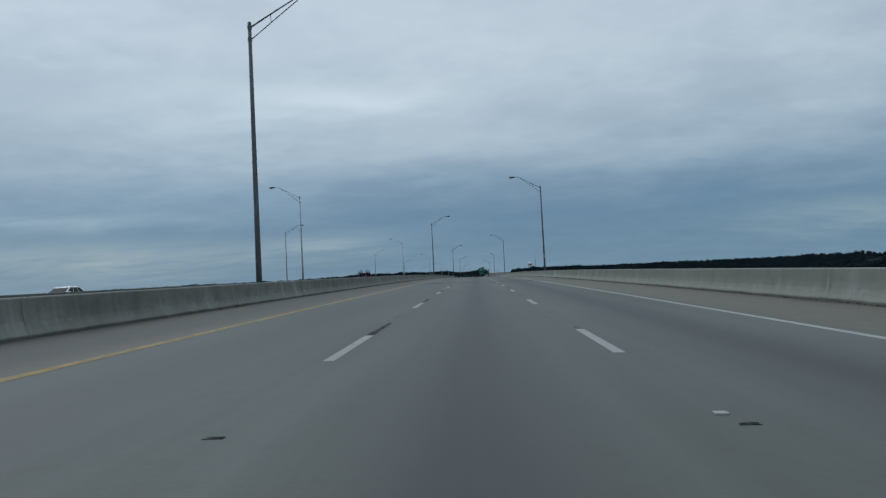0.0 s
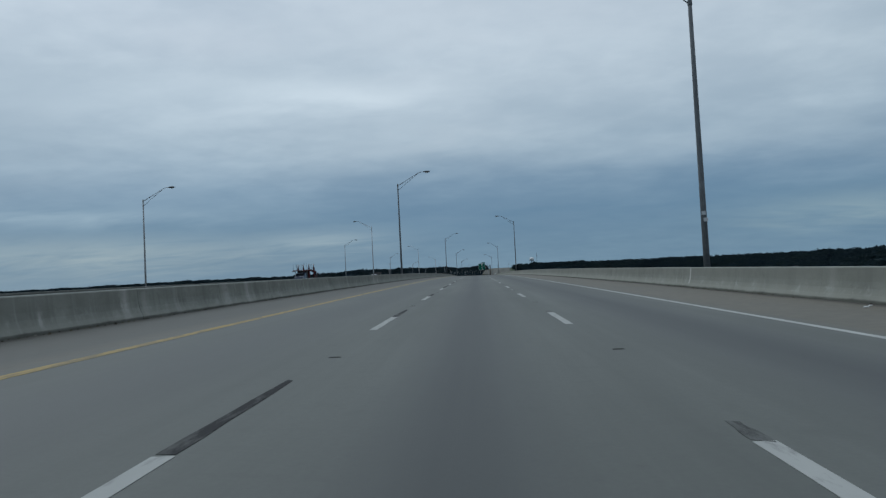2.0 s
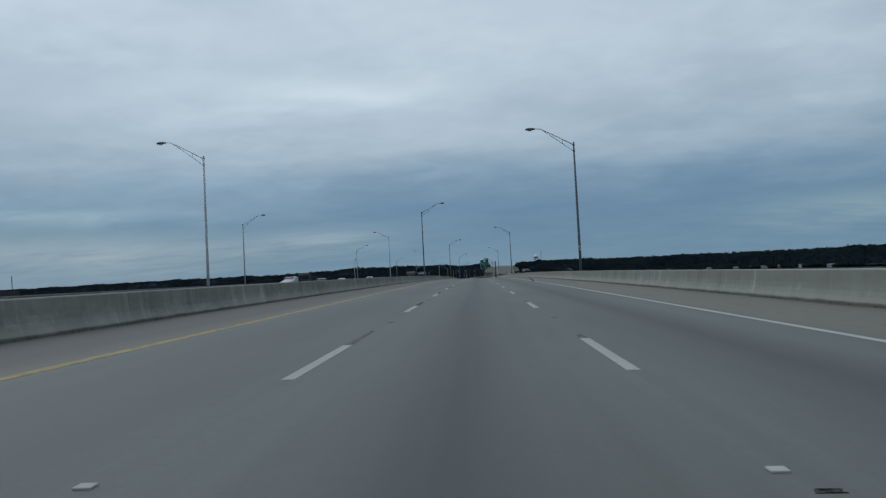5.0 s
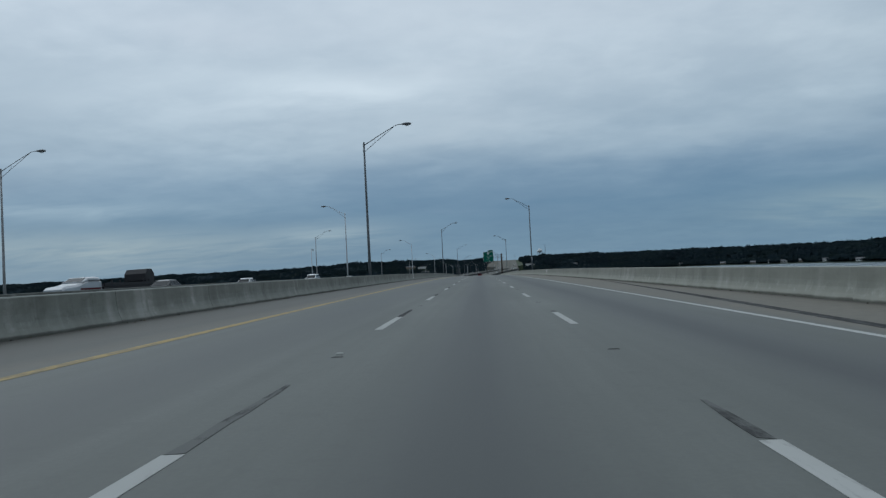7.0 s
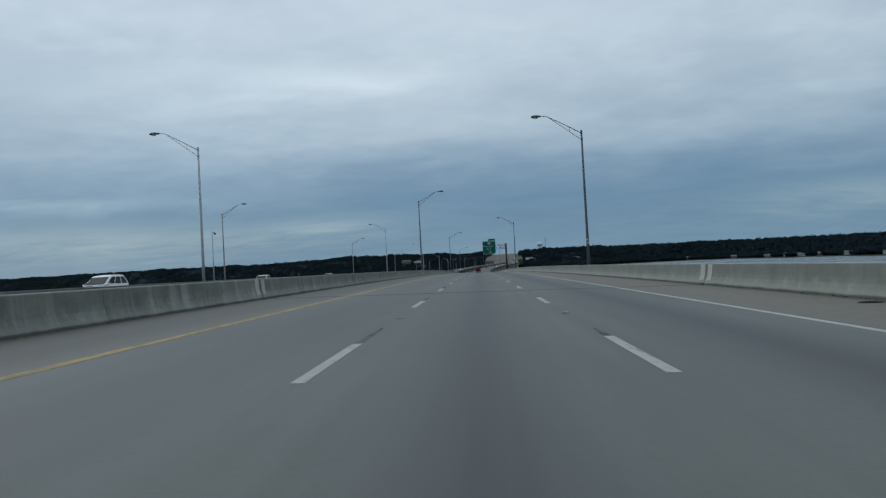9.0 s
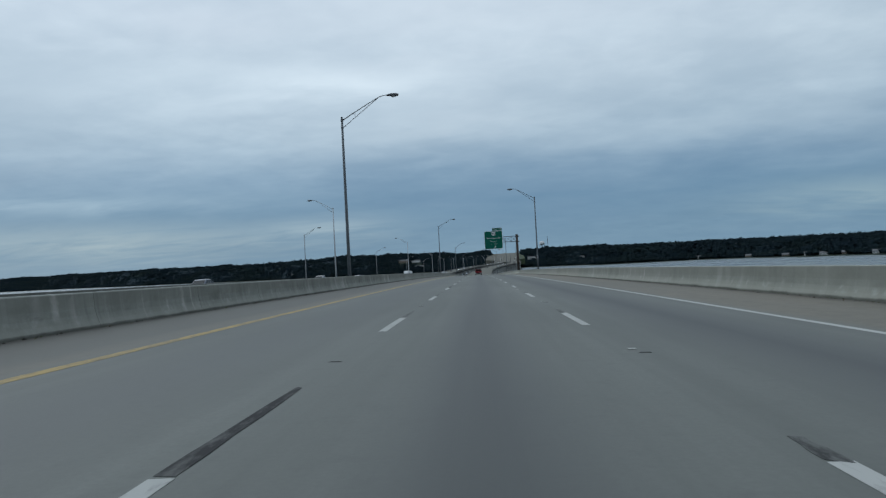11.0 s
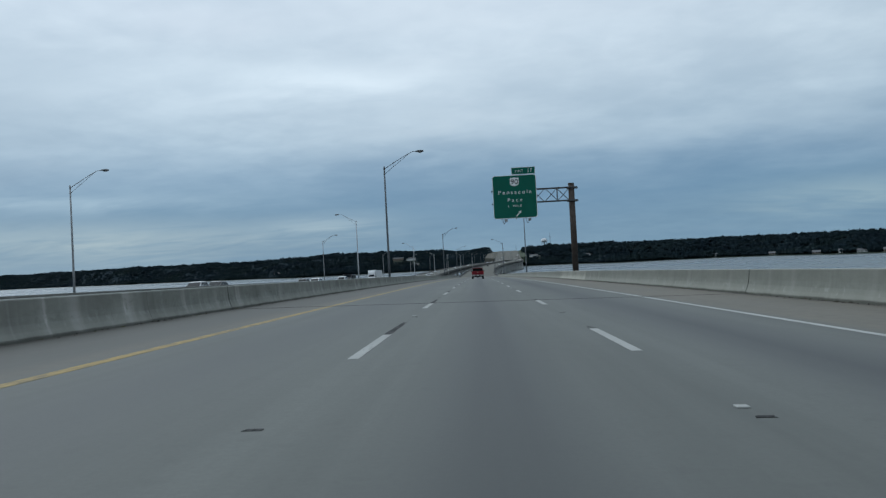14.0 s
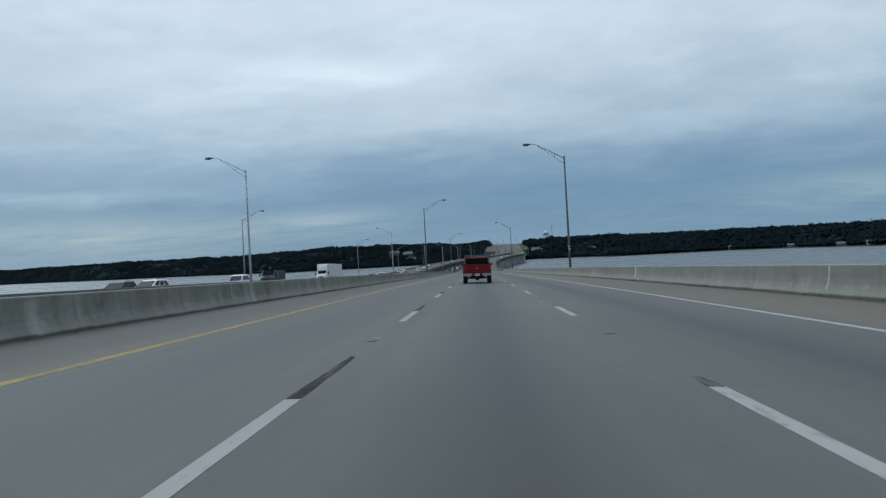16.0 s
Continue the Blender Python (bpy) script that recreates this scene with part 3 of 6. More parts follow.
# height of the tree tops over the road datum, by bearing
CANOPY = [(-100, 45), (-45, 45), (-33, 43), (-26, 40), (-20.5, 35.5), (-17, 33.5), (-14, 35), (-11, 39), (-5, 36.5), (0, 35), (5, 34), (9.4, 31), (12.5, 27.5), (18, 27.5), (29, 21.5), (40, 17), (49, 14), (60, 12), (100, 12)]
HUB = Vector((0, 542, 0))


def shore_at(az):
    for (a, ra), (b, rb) in zip(SHORE, SHORE[1:]):
        if a <= az <= b:
            k = (az - a) / (b - a)
            k = k * k * (3 - 2 * k) * 0.5 + k * 0.5
            r = ra + (rb - ra) * k
            return r * (1 + 0.012 * noise.noise((az * 0.5, 3.1, 0)) + 0.006 * noise.noise((az * 1.9, 7.7, 0)))
    return 2000.0


def hill_at(az, off):
    """Height of the land above the water, off metres in from the shore."""
    r = shore_at(az)
    top = float(np.interp(az, [c[0] for c in CANOPY], [c[1] for c in CANOPY])) - WATER_Z - 12.5 + 1.2 * noise.noise((az * 0.35, 0.5, 2.0))
    k = max(0.0, min(1.0, (off - 8) / 330.0))
    h = 0.4 + (k * k * (3 - 2 * k)) * top + min(off, 12) * 0.08
    # the road's cutting
    px, py = HUB.x + (r + off) * math.sin(radians(az)), HUB.y + (r + off) * math.cos(radians(az))
    if 1700 < py < 2420 and off > 0:
        away = abs(px - centre_x(py) + 17)
        k = max(0.0, min(1.0, (away - 41 - max(0, py - 1900) * 0.02) / 30))
        h = min(h, centre_z(py) - 0.6 - WATER_Z) * (1 - k) + h * k
    return h


bm = bmesh.new()
offs = (-30, 0, 6, 20, 60, 120, 200, 300, 420, 700, 1200)
rows_ = []
for i in range(561):
    az = -98 + 196 * i / 560
    r = shore_at(az)
    d = Vector((math.sin(radians(az)), math.cos(radians(az)), 0))
    rows_.append([bm.verts.new(HUB + d * min(r + o, 4330) + Vector((0, 0, WATER_Z + (hill_at(az, o) if o > 0 else -0.8 if o < 0 else 0.02)))) for o in offs])
for A, B in zip(rows_, rows_[1:]):
    for k in range(len(offs) - 1):
        bm.faces.new((A[k], A[k + 1], B[k + 1], B[k]))
bmesh.ops.recalc_face_normals(bm, faces=bm.faces[:])
land = mesh_object("ground", bm, M_LAND, True)
tagged(land, "low wooded bluff along the far shore of the bay", "ground", kind="structure")


def blob_shapes(count):
    """A few ragged clump shapes as vertex and face arrays."""
    out = []
    for s in range(count):
        b = bmesh.new()
        bmesh.ops.create_icosphere(b, subdivisions=1, radius=1)
        for v in b.verts:
            k = 1 + 0.6 * noise.noise(v.co * 1.9 + Vector((s * 5.1, 0, 0))) + 0.35 * noise.noise(v.co * 4.1 + Vector((0, s * 3.7, 0)))
            v.co *= k
        core = np.array([v.co[:] for v in b.verts]) * 0.84
        faces = [[v.index for v in f.verts] for f in b.faces]
        b.free()
        # sprays of leaves that stand out of the core at all angles
        rng = np.random.default_rng(90 + s)
        pts = [core]
        for k in range(26):
            d = rng.normal(size=3)
            d /= np.linalg.norm(d)
            mid = d * rng.uniform(0.72, 1.12)
            a, c = rng.normal(size=3), rng.normal(size=3)
            a, c = a / np.linalg.norm(a) * rng.uniform(0.25, 0.5), c / np.linalg.norm(c) * rng.uniform(0.2, 0.45)
            faces.append([len(core) + 3 * k, len(core) + 3 * k + 1, len(core) + 3 * k + 2])
            pts.append(np.array([mid - a, mid + a, mid + c]))
        out.append((np.concatenate(pts), np.array(faces)))
    return out


# bearing, distance from the shore, width and height of wall, pale or tan
HOUSES = ((12.0, 190, 12, 3.5, 1), (15.0, 215, 11, 3.5, 1), (19.4, 45, 9, 3, 1), (23.6, 35, 9, 2.6, 0), (26.8, 30, 10, 2.4, 0),
          (28.6, 34, 9, 3.0, 1), (29.9, 30, 12, 2.8, 1), (31.6, 34, 9, 3, 0), (34.1, 36, 10, 3, 1), (37.9, 28, 10, 2.6, 1), (-16.8, 95, 15, 4, 1), (-6.75, 215, 26, 4.5, 0), (-5.7, 205, 24, 4.5, 1), (-5.4, 120, 20, 4, 0), (4.9, 170, 26, 4.5, 1),
          (9.4, 150, 12, 4, 1))


def cleared(az, off):
    r = shore_at(az) + off
    return any(abs(radians(az - a)) * r < w / 2 + 1 and o - (75 if w > 22 else 22) < off < o + 8 for a, o, w, *_ in HOUSES)


def far_woods():
    rng = np.random.default_rng(7)
    shapes = blob_shapes(12)
    vs, fs, base = [], [], 0

    def clump(px, py, pz, rx, rz):
        nonlocal base
        V, F = shapes[rng.integers(len(shapes))]
        a = rng.uniform(0, 6.28)
        c, s = math.cos(a), math.sin(a)
        W = np.empty_like(V)
        W[:, 0] = (V[:, 0] * c - V[:, 1] * s) * rx + px
        W[:, 1] = (V[:, 0] * s + V[:, 1] * c) * rx + py
        W[:, 2] = V[:, 2] * rz + pz
        vs.append(W)
        fs.append(F + base)
        base += len(V)

    for off, gap, tall in ((10, 3.6, 6), (20, 4.0, 7), (38, 4.2, 8), (60, 4.5, 9), (85, 4.5, 10), (112, 4.5, 10), (142, 4.5, 11), (175, 4.5, 11), (210, 4.5, 11), (248, 4.5, 11), (288, 4.5, 11.5), (322, 4.5, 12), (340, 4.5, 12.5), (362, 4.5, 13)):
        az = -60.0
        while az < 60:
            r = shore_at(az) + off + rng.uniform(-24, 24) * min(1, off / 40)
            az += math.degrees(gap * rng.uniform(0.55, 1.3) / r) * (1.0 if abs(az) < 42 else 2.0)
            if off < 20 and rng.random() < 0.35:
                continue
            d = (math.sin(radians(az)), math.cos(radians(az)))
            px, py = HUB.x + d[0] * r, HUB.y + d[1] * r
            # the road's cutting stays clear
            spread = max(0.0, py - 1900) * 0.024
            if 1450 < py < 2375 and -54 - spread < px - centre_x(py) < 13 + spread:
                continue
            if cleared(az, r - shore_at(az)) and rng.random() < 0.94:
                continue
            swell = noise.noise((px * 0.012, py * 0.012, 1.0)) + 0.6 * noise.noise((px * 0.04, py * 0.04, 5.0))
            h = tall * (1 + 0.40 * swell) * rng.uniform(0.9, 1.07)
            z = WATER_Z + hill_at(az, off)
            w = h * rng.uniform(0.36, 0.58) * (1.0 if r < 2600 else 1.5)
            clump(px, py, z + h * 0.45, w, h * 0.46)
            for _ in range(rng.integers(0, 3)):
                clump(px + rng.uniform(-w, w) * 0.8, py + rng.uniform(-w, w) * 0.8, z + h * rng.uniform(0.6, 0.78), w * rng.uniform(0.4, 0.65), h * rng.uniform(0.2, 0.3))
    # the closed lower canopy that shows between the crowns
    offs = (12, 26, 44, 66, 92, 122, 155, 190, 228, 268, 306, 345)
    n_az, sheet = 900, {}
    for i in range(n_az + 1):
        az = -60 + 120 * i / n_az
        r0 = shore_at(az)
        for j, off in enumerate(offs):
            px, py = HUB.x + (r0 + off) * math.sin(radians(az)), HUB.y + (r0 + off) * math.cos(radians(az))
            spread = max(0.0, py - 1900) * 0.024
            if cleared(az, off) or (1440 < py < 2390 and -62 - spread < px - centre_x(py) < 21 + spread):
                continue
            tall = float(np.interp(off, (10, 60, 140, 362), (6, 9, 11, 13)))
            z = WATER_Z + hill_at(az, off) + tall * (0.40 + 0.16 * noise.noise((px * 0.05, py * 0.05, 2.0)) + 0.10 * noise.noise((px * 0.16, py * 0.16, 6.0)))
            sheet[i, j] = (px, py, z)
    order = {key: k for k, key in enumerate(sheet)}
    vs.append(np.array(list(sheet.values())))
    fs.append(np.array([[order[q] + base for q in tri] for i in range(n_az) for j in range(len(offs) - 1)
                        for tri in (((i, j), (i + 1, j), (i + 1, j + 1)), ((i, j), (i + 1, j + 1), (i, j + 1))) if all(q in order for q in tri)]))
    V, F = np.concatenate(vs), np.concatenate(fs)
    me = bpy.data.meshes.new("far_woods")
    me.from_pydata(V.tolist(), [], F.tolist())
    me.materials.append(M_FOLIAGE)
    me.polygons.foreach_set("use_smooth", np.ones(len(F), dtype=bool))
    ob = new("far_woods", me)
    return tagged(ob, "dense dark green woods of pine and oak on the far shore", "woods", kind="stuff")


far_woods()

# ---------------------------------------------------------------- carriageways
road = thing("road", "worn grey concrete bridge deck with three lanes and shoulders", "road", kind="structure")
cuts = [-70.0, *JOINTS, 800.0]
for a, b in zip(cuts, cuts[1:]):
    bm = sweep(bmesh.new(), ours, a + 0.03, b - (0.03 if b < 800 else 0), 6.0,
               [(FOOT_L - 0.42, 0), (FOOT_R + 0.42, 0), (FOOT_R + 0.42, -0.30), (FOOT_L - 0.42, -0.30)])
    part("deck_slab", bm, M_DECK, road)
part("deck_slab", sweep(bmesh.new(), ours, -900, -70, 10.0, [(FOOT_L - 0.42, 0), (FOOT_R + 0.42, 0), (FOOT_R + 0.42, -0.30), (FOOT_L - 0.42, -0.30)]), M_DECK, road)
bm = sweep(bmesh.new(), ours, 800, 2380, 20.0, [(FOOT_L - 0.42, 0), (FOOT_R + 0.42, 0), (FOOT_R + 0.42, -0.30), (FOOT_L - 0.42, -0.30)])
part("deck_slab", bm, M_ASPHALT, road)
for a, b, st in ((-900, -70, 20.0), (-70, 800, 10.0), (800, 1790, 20.0)):
    for x in (-8.6, -4.3, 0, 4.3, 8.5):
        part("girder", sweep(bmesh.new(), ours, a, b, st, [(x - 0.4, -0.31), (x + 0.4, -0.31), (x + 0.25, -1.9), (x - 0.25, -1.9)]), M_GIRDER, road)

part("paved_median", sweep(bmesh.new(), ours, 1770, 2380, 20.0, [(-24.4, -0.1), (-9.6, -0.1), (-9.6, -0.4), (-24.4, -0.4)]), M_ASPHALT, road)
verge = mesh_object("grass_verge", sweep(bmesh.new(), ours, 1960, 2380, 20.0, [(9.4, -0.15), (12, -0.5), (17, 0.2), (23, 1.6), (23, -12), (9.4, -12)]), M_GRASS)
tagged(verge, "dry grassy slope beside the climbing road on the far bluff", "grass verge", kind="structure")
verge = mesh_object("grass_verge", sweep(bmesh.new(), other, 1960, 2380, 20.0, [(-66, 1.8), (-56, 0.4), (-47, -0.4), (-43.4, -0.12), (-43.4, -12), (-66, -12)]), M_DRY_VERGE)
tagged(verge, "bare tan slope beside the opposite road on the far bluff", "verge", kind="structure")
road_2 = thing("road", "concrete bridge deck of the opposite carriageway", "road", kind="structure")
bm = sweep(bmesh.new(), other, -900, 800, 6.0, [(-43.3, 0), (-24.6, 0), (-24.6, -0.30), (-43.3, -0.30)])
part("deck_slab", bm, M_DECK_FAR, road_2)
bm = sweep(bmesh.new(), other, 800, 2380, 20.0, [(-43.3, 0), (-24.6, 0), (-24.6, -0.30), (-43.3, -0.30)])
part("deck_slab", bm, M_ASPHALT, road_2)
for a, b, st in ((-900, -70, 20.0), (-70, 800, 10.0), (800, 1790, 20.0)):
    for x in (-42.5, -38.3, -34, -29.7, -25.4):
        part("girder", sweep(bmesh.new(), other, a, b, st, [(x - 0.4, -0.31), (x + 0.4, -0.31), (x + 0.25, -1.9), (x - 0.25, -1.9)]), M_GIRDER, road_2)

# safety barriers: sloped-face concrete, cast in lengths
FACE = [(0, -0.04), (0, 0.07), (0.055, 0.18), (0.105, 0.32), (0.135, 0.48), (0.165, 0.80), (0.19, 0.83), (0.395, 0.83), (0.42, 0.805), (0.42, -0.04)]


def barrier_mesh(sign, length, mat, gap):
    bm = bmesh.new()
    rings = []
    for y, k in ((gap, 0.985), (gap + 0.012, 1.0), (length - gap - 0.012, 1.0), (length - gap, 0.985)):
        rings.append([Vector((sign * ((u - 0.21) * k + 0.21), y, dz * k if dz > 0 else dz)) for u, dz in FACE])
    loft(bm, rings)
    me = bpy.data.meshes.new("barrier_length")
    bm.to_mesh(me)
    bm.free()
    me.materials.append(mat)
    return me


def barrier(name, label, side, foot, sign, unit, mat):
    ob = thing(name, label, "barrier", kind="structure")
    me, pale, lime = [barrier_mesh(sign, unit, k, 0.002 if sign > 0 else 0.007) for k in (mat, M_BARRIER_PALE, M_BARRIER_LIME)]
    ends = [-67.0, *JOINTS, 584.8, 800.0]
    for a, b in zip(ends, ends[1:]):
        n = max(1, round((b - a) / unit))
        for i in range(n):
            ya, yb = a + (b - a) * i / n, a + (b - a) * (i + 1) / n
            if i == 0:
                ya += 0.03
            if i == n - 1:
                yb -= 0.03
            washed = sign > 0 and side is ours and 537 < (ya + yb) / 2 < 557
            limed = sign > 0 and side is ours and (436 < (ya + yb) / 2 < 470 or 237 < (ya + yb) / 2 < 247)
            share("barrier_length", pale if washed else lime if limed else me, ob, along(side, ya, yb, foot, (yb - ya) / unit))
    part("far_barrier", sweep(bmesh.new(), side, -900, -67.03, 20.0, [(foot + sign * u, dz) for u, dz in FACE]), M_CONC_FAR, ob)
    part("far_barrier", sweep(bmesh.new(), side, 800.02, 2300, 20.0, [(foot + sign * u, dz) for u, dz in FACE]), M_CONC_FAR, ob)
    return ob


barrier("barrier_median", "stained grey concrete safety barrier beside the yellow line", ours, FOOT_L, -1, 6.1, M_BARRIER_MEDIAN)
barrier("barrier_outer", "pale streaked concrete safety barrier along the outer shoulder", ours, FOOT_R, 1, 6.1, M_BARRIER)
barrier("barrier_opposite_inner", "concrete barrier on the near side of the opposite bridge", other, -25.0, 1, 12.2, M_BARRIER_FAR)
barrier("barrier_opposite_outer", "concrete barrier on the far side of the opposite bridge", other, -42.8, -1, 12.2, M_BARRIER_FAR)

# pale mortar beside joints and old repairs on the barrier faces


def mortar(side, foot, sign, y, wide, low=0.1, high=0.8):
    pts = [(u, dz) for u, dz in FACE[:6] if low <= dz <= high]
    bm = bmesh.new()
    rows = [[along(side, y, y + 1, foot) @ Vector((sign * (u - 0.004), yy, dz)) for u, dz in pts] for yy in (0, wide * 0.4, wide)]
    back = [[along(side, y, y + 1, foot) @ Vector((sign * (u + 0.01), yy, dz)) for u, dz in pts] for yy in (0, wide * 0.4, wide)]
    loft(bm, [a + b[::-1] for a, b in zip(rows, back)])
    return bm


for foot, sign, spots in ((FOOT_R, 1, ((80.6, 0.5, 0.1, 0.8), (334.75, 0.5, 0.1, 0.8), (335.6, 0.55, 0.1, 0.8), (584.2, 0.4, 0.1, 0.8), (98.7, 0.15, 0.1, 0.8), (561.6, 0.08, 0.1, 0.8))),
                          (FOOT_L, -1, ((81.0, 0.4, 0.1, 0.8), (334.8, 0.45, 0.1, 0.8), (335.6, 0.4, 0.1, 0.8), (161.6, 1.2, 0.1, 0.4)))):
    owner = bpy.data.objects["barrier_outer" if sign > 0 else "barrier_median"]
    for y, wide, low, high in spots:
        part("mortar_patch", mortar(ours, foot, sign, y, wide, low, high), M_PATCH if wide < 1 else M_CONC, owner)

# painted lines
marking = thing("road_marking", "white dashes and solid edge lines painted on the deck", "road marking", kind="structure")
for x, mat, w, nm, lab in ((-5.49, M_YELLOW_LINE, 0.108, "yellow_edge_line", "faded yellow edge line"), (5.365, M_EDGE_LINE, 0.072, "white_edge_line", "solid white edge line")):
    for a, b in zip([-900.0] + cuts, cuts):
        part(nm, sweep(bmesh.new(), ours, a + 0.08, b - 0.08, 6.0, [(x - w, 0.004), (x + w, 0.004), (x + w, 0.001), (x - w, 0.001)]), mat, marking, lab)
LANE = {-1.914: 8.78, 1.726: 8.85}
PERIOD, DASH = 12.192, 3.42


def strip_mesh(name, half, length, mat, ragged=0.0, taper=0.0):
    bm = bmesh.new()
    n = 6
    top = [[Vector((sx * half * (1 - taper * (i / n) ** 1.5 * (1.25 if sx < 0 else 0.75)) * (1 + ragged * random.uniform(-1, 1)), length * i / n + (ragged * random.uniform(-0.3, 0.3) if i in (0, n) else 0), 0.004)) for sx in (-1, 1)] for i in range(n + 1)]
    loft(bm, [[a, b, b - Vector((0, 0, 0.003)), a - Vector((0, 0, 0.003))] for a, b in top])
    me = bpy.data.meshes.new(name)
    bm.to_mesh(me)
    bm.free()
    me.materials.append(mat)
    return me


ME_DASH = strip_mesh("lane_dash", 0.073, DASH, M_WHITE_LINE, 0.03)
ME_BLACK = [strip_mesh("contrast_strip", 0.066, 2.9, M_BLACK_LINE, 0.14, 0.5), strip_mesh("contrast_strip", 0.055, 2.6, M_BLACK_WORN, 0.22, 0.55), strip_mesh("contrast_strip", 0.055, 1.3, M_BLACK_WORN, 0.2, 0.6), strip_mesh("contrast_strip", 0.06, 0.5, M_BLACK_WORN, 0.25, 0.4)]
bm = boxed(-0.05, 0.05, 0, 0.09, 0.0, 0.014, bevel=0.005)
ME_STUD = bpy.data.meshes.new("road_stud")
bm.to_mesh(ME_STUD)
bm.free()
ME_STUD.materials.append(M_WHITE_LINE)
ME_STUD_PATCH = strip_mesh("stud_patch", 0.058, 0.10, M_BLACK_LINE, 0.35)
rnd = random.Random(4)
for x, ph in LANE.items():
    for k in range(-30, 64):
        y = ph + k * PERIOD
        if any(y - 0.2 < j < y + DASH + 0.2 for j in JOINTS):
            a = [j for j in JOINTS if y - 0.2 < j < y + DASH + 0.2][0]
            y0, y1 = (y, a - 0.2) if a - y > DASH / 2 else (a + 0.2, y + DASH)
        else:
            y0, y1 = y, y + DASH
        share("lane_dash", ME_DASH, marking, along(ours, y0, y1, x, (y1 - y0) / DASH))
        kind = (0 if rnd.random() < 0.66 else 1) if x < 0 else (2 if rnd.random() < 0.3 else 3)
        ye = y + DASH + (2.9, 2.6, 1.3, 0.5)[kind]
        share("contrast_strip", ME_BLACK[kind], marking, along(ours, y + DASH + 0.02, ye, x))
        ys = y + 8.42
        share("stud_patch", ME_STUD_PATCH, marking, along(ours, ys - 0.3, ys - 0.19, x + rnd.uniform(-0.04, 0.1)))
        if rnd.random() < 0.3:
            share("road_stud", ME_STUD, marking, along(ours, ys + 0.05, ys + 0.14, x + rnd.uniform(-0.12, 0.03)))

share("seam", strip_mesh("seam", 0.045, 13.0, M_BLACK_LINE, 0.25), marking, along(ours, 109.9, 117.9, -1.914, 8.0 / 13))
share("seam", strip_mesh("seam", 0.04, 9.0, M_BLACK_LINE, 0.3), marking, along(ours, 122.4, 130.4, -1.914, 8.0 / 9))

for x, y, half, length in ((1.9, 62.2, 0.1, 0.2),):
    share("tar_patch", strip_mesh("tar_patch", half, length, M_BLACK_WORN, 0.3), marking, along(ours, y, y + length, x))
# dark rubber mark that leaves the edge line and runs out across the shoulder
rings = []
for i in range(32):
    k = i / 31
    y = 236 + 54 * k
    x = 4.85 + 4.2 * (max(0.1, y - 233) / 67) ** 0.9
    w = 0.03 + 0.12 * math.sin(math.pi * k ** 0.8)
    rings.append([ours(y, x + a * w) + Vector((0, 0, dz)) for a, dz in ((-1, 0.005), (1, 0.005), (1, 0.001), (-1, 0.001))])
part("skid_mark", loft(bmesh.new(), rings), M_BLACK_LINE, marking, "long dark skid mark across the shoulder")

# expansion joints
fj = thing("expansion_joint", "steel finger expansion joint across the lanes", "expansion joint", kind="structure")
ybase = JOINTS[0]
teeth = bmesh.new()
box(teeth, -0.042, 0.042, -0.055, 0.055, 0.0, 0.009)
ME_TOOTH = bpy.data.meshes.new("finger")
teeth.to_mesh(ME_TOOTH)
teeth.free()
ME_TOOTH.materials.append(M_SEAL)
part("joint_bed", sweep(bmesh.new(), ours, ybase - 0.15, ybase + 0.15, 0.3, [(-9.0, 0.005), (8.84, 0.005), (8.84, -0.02), (-9.0, -0.02)]), M_STEEL_DARK, fj)
for i in range(134):
    x = -5.3 + i * 0.08
    share("finger", ME_TOOTH, fj, along(ours, ybase + (0.085 if i % 2 else -0.085), ybase + 1, x))
for y in JOINTS[1:]:
    sj = thing("expansion_joint", "thin dark sealed expansion joint across the deck", "expansion joint", kind="structure")
    part("joint_seal", sweep(bmesh.new(), ours, y - 0.014, y + 0.014, 0.1, [(-9.0, -0.012), (8.84, -0.012), (8.84, -0.05), (-9.0, -0.05)]), M_SEAL, sj)
    for s in (-1, 1):
        part("joint_nosing", sweep(bmesh.new(), ours, y + s * 0.023 - 0.008, y + s * 0.023 + 0.008, 0.03, [(-9.0, 0.006), (8.84, 0.006), (8.84, -0.02), (-9.0, -0.02)]), M_JOINT, sj)

# piers
pier_cap = boxed(-10, 10, -0.8, 0.8, -3.3, -1.92, bevel=0.06)
ME_CAP = bpy.data.meshes.new("pier_cap")
pier_cap.to_mesh(ME_CAP)
pier_cap.free()
ME_CAP.materials.append(M_PIER)
ME_COL = bpy.data.meshes.new("pier_column")
col_bm = tube(bmesh.new(), (0, 0, 0), (0, 0, -1), 0.75, n=12)
col_bm.to_mesh(ME_COL)
col_bm.free()
ME_COL.materials.append(M_PIER)
for side, mid in ((ours, -0.08), (other, -33.95)):
    y = -860.0
    while y < 1720:
        p = side(y, mid)
        pier = thing("bridge_pier", "concrete bridge pier with round columns standing in the water", "bridge pier", Matrix.Translation(p), "bridge piers")
        share("pier_cap", ME_CAP, pier, Matrix.Identity(4))
        for x in (-7.5, -2.5, 2.5, 7.5):
            share("pier_column", ME_COL, pier, Matrix.Translation((x, 0, -3.25)) @ Matrix.Diagonal((1, 1, p.z - 3.25 - WATER_Z + 1.0, 1)))
        y += 41.0

# ---------------------------------------------------------------- street lamps


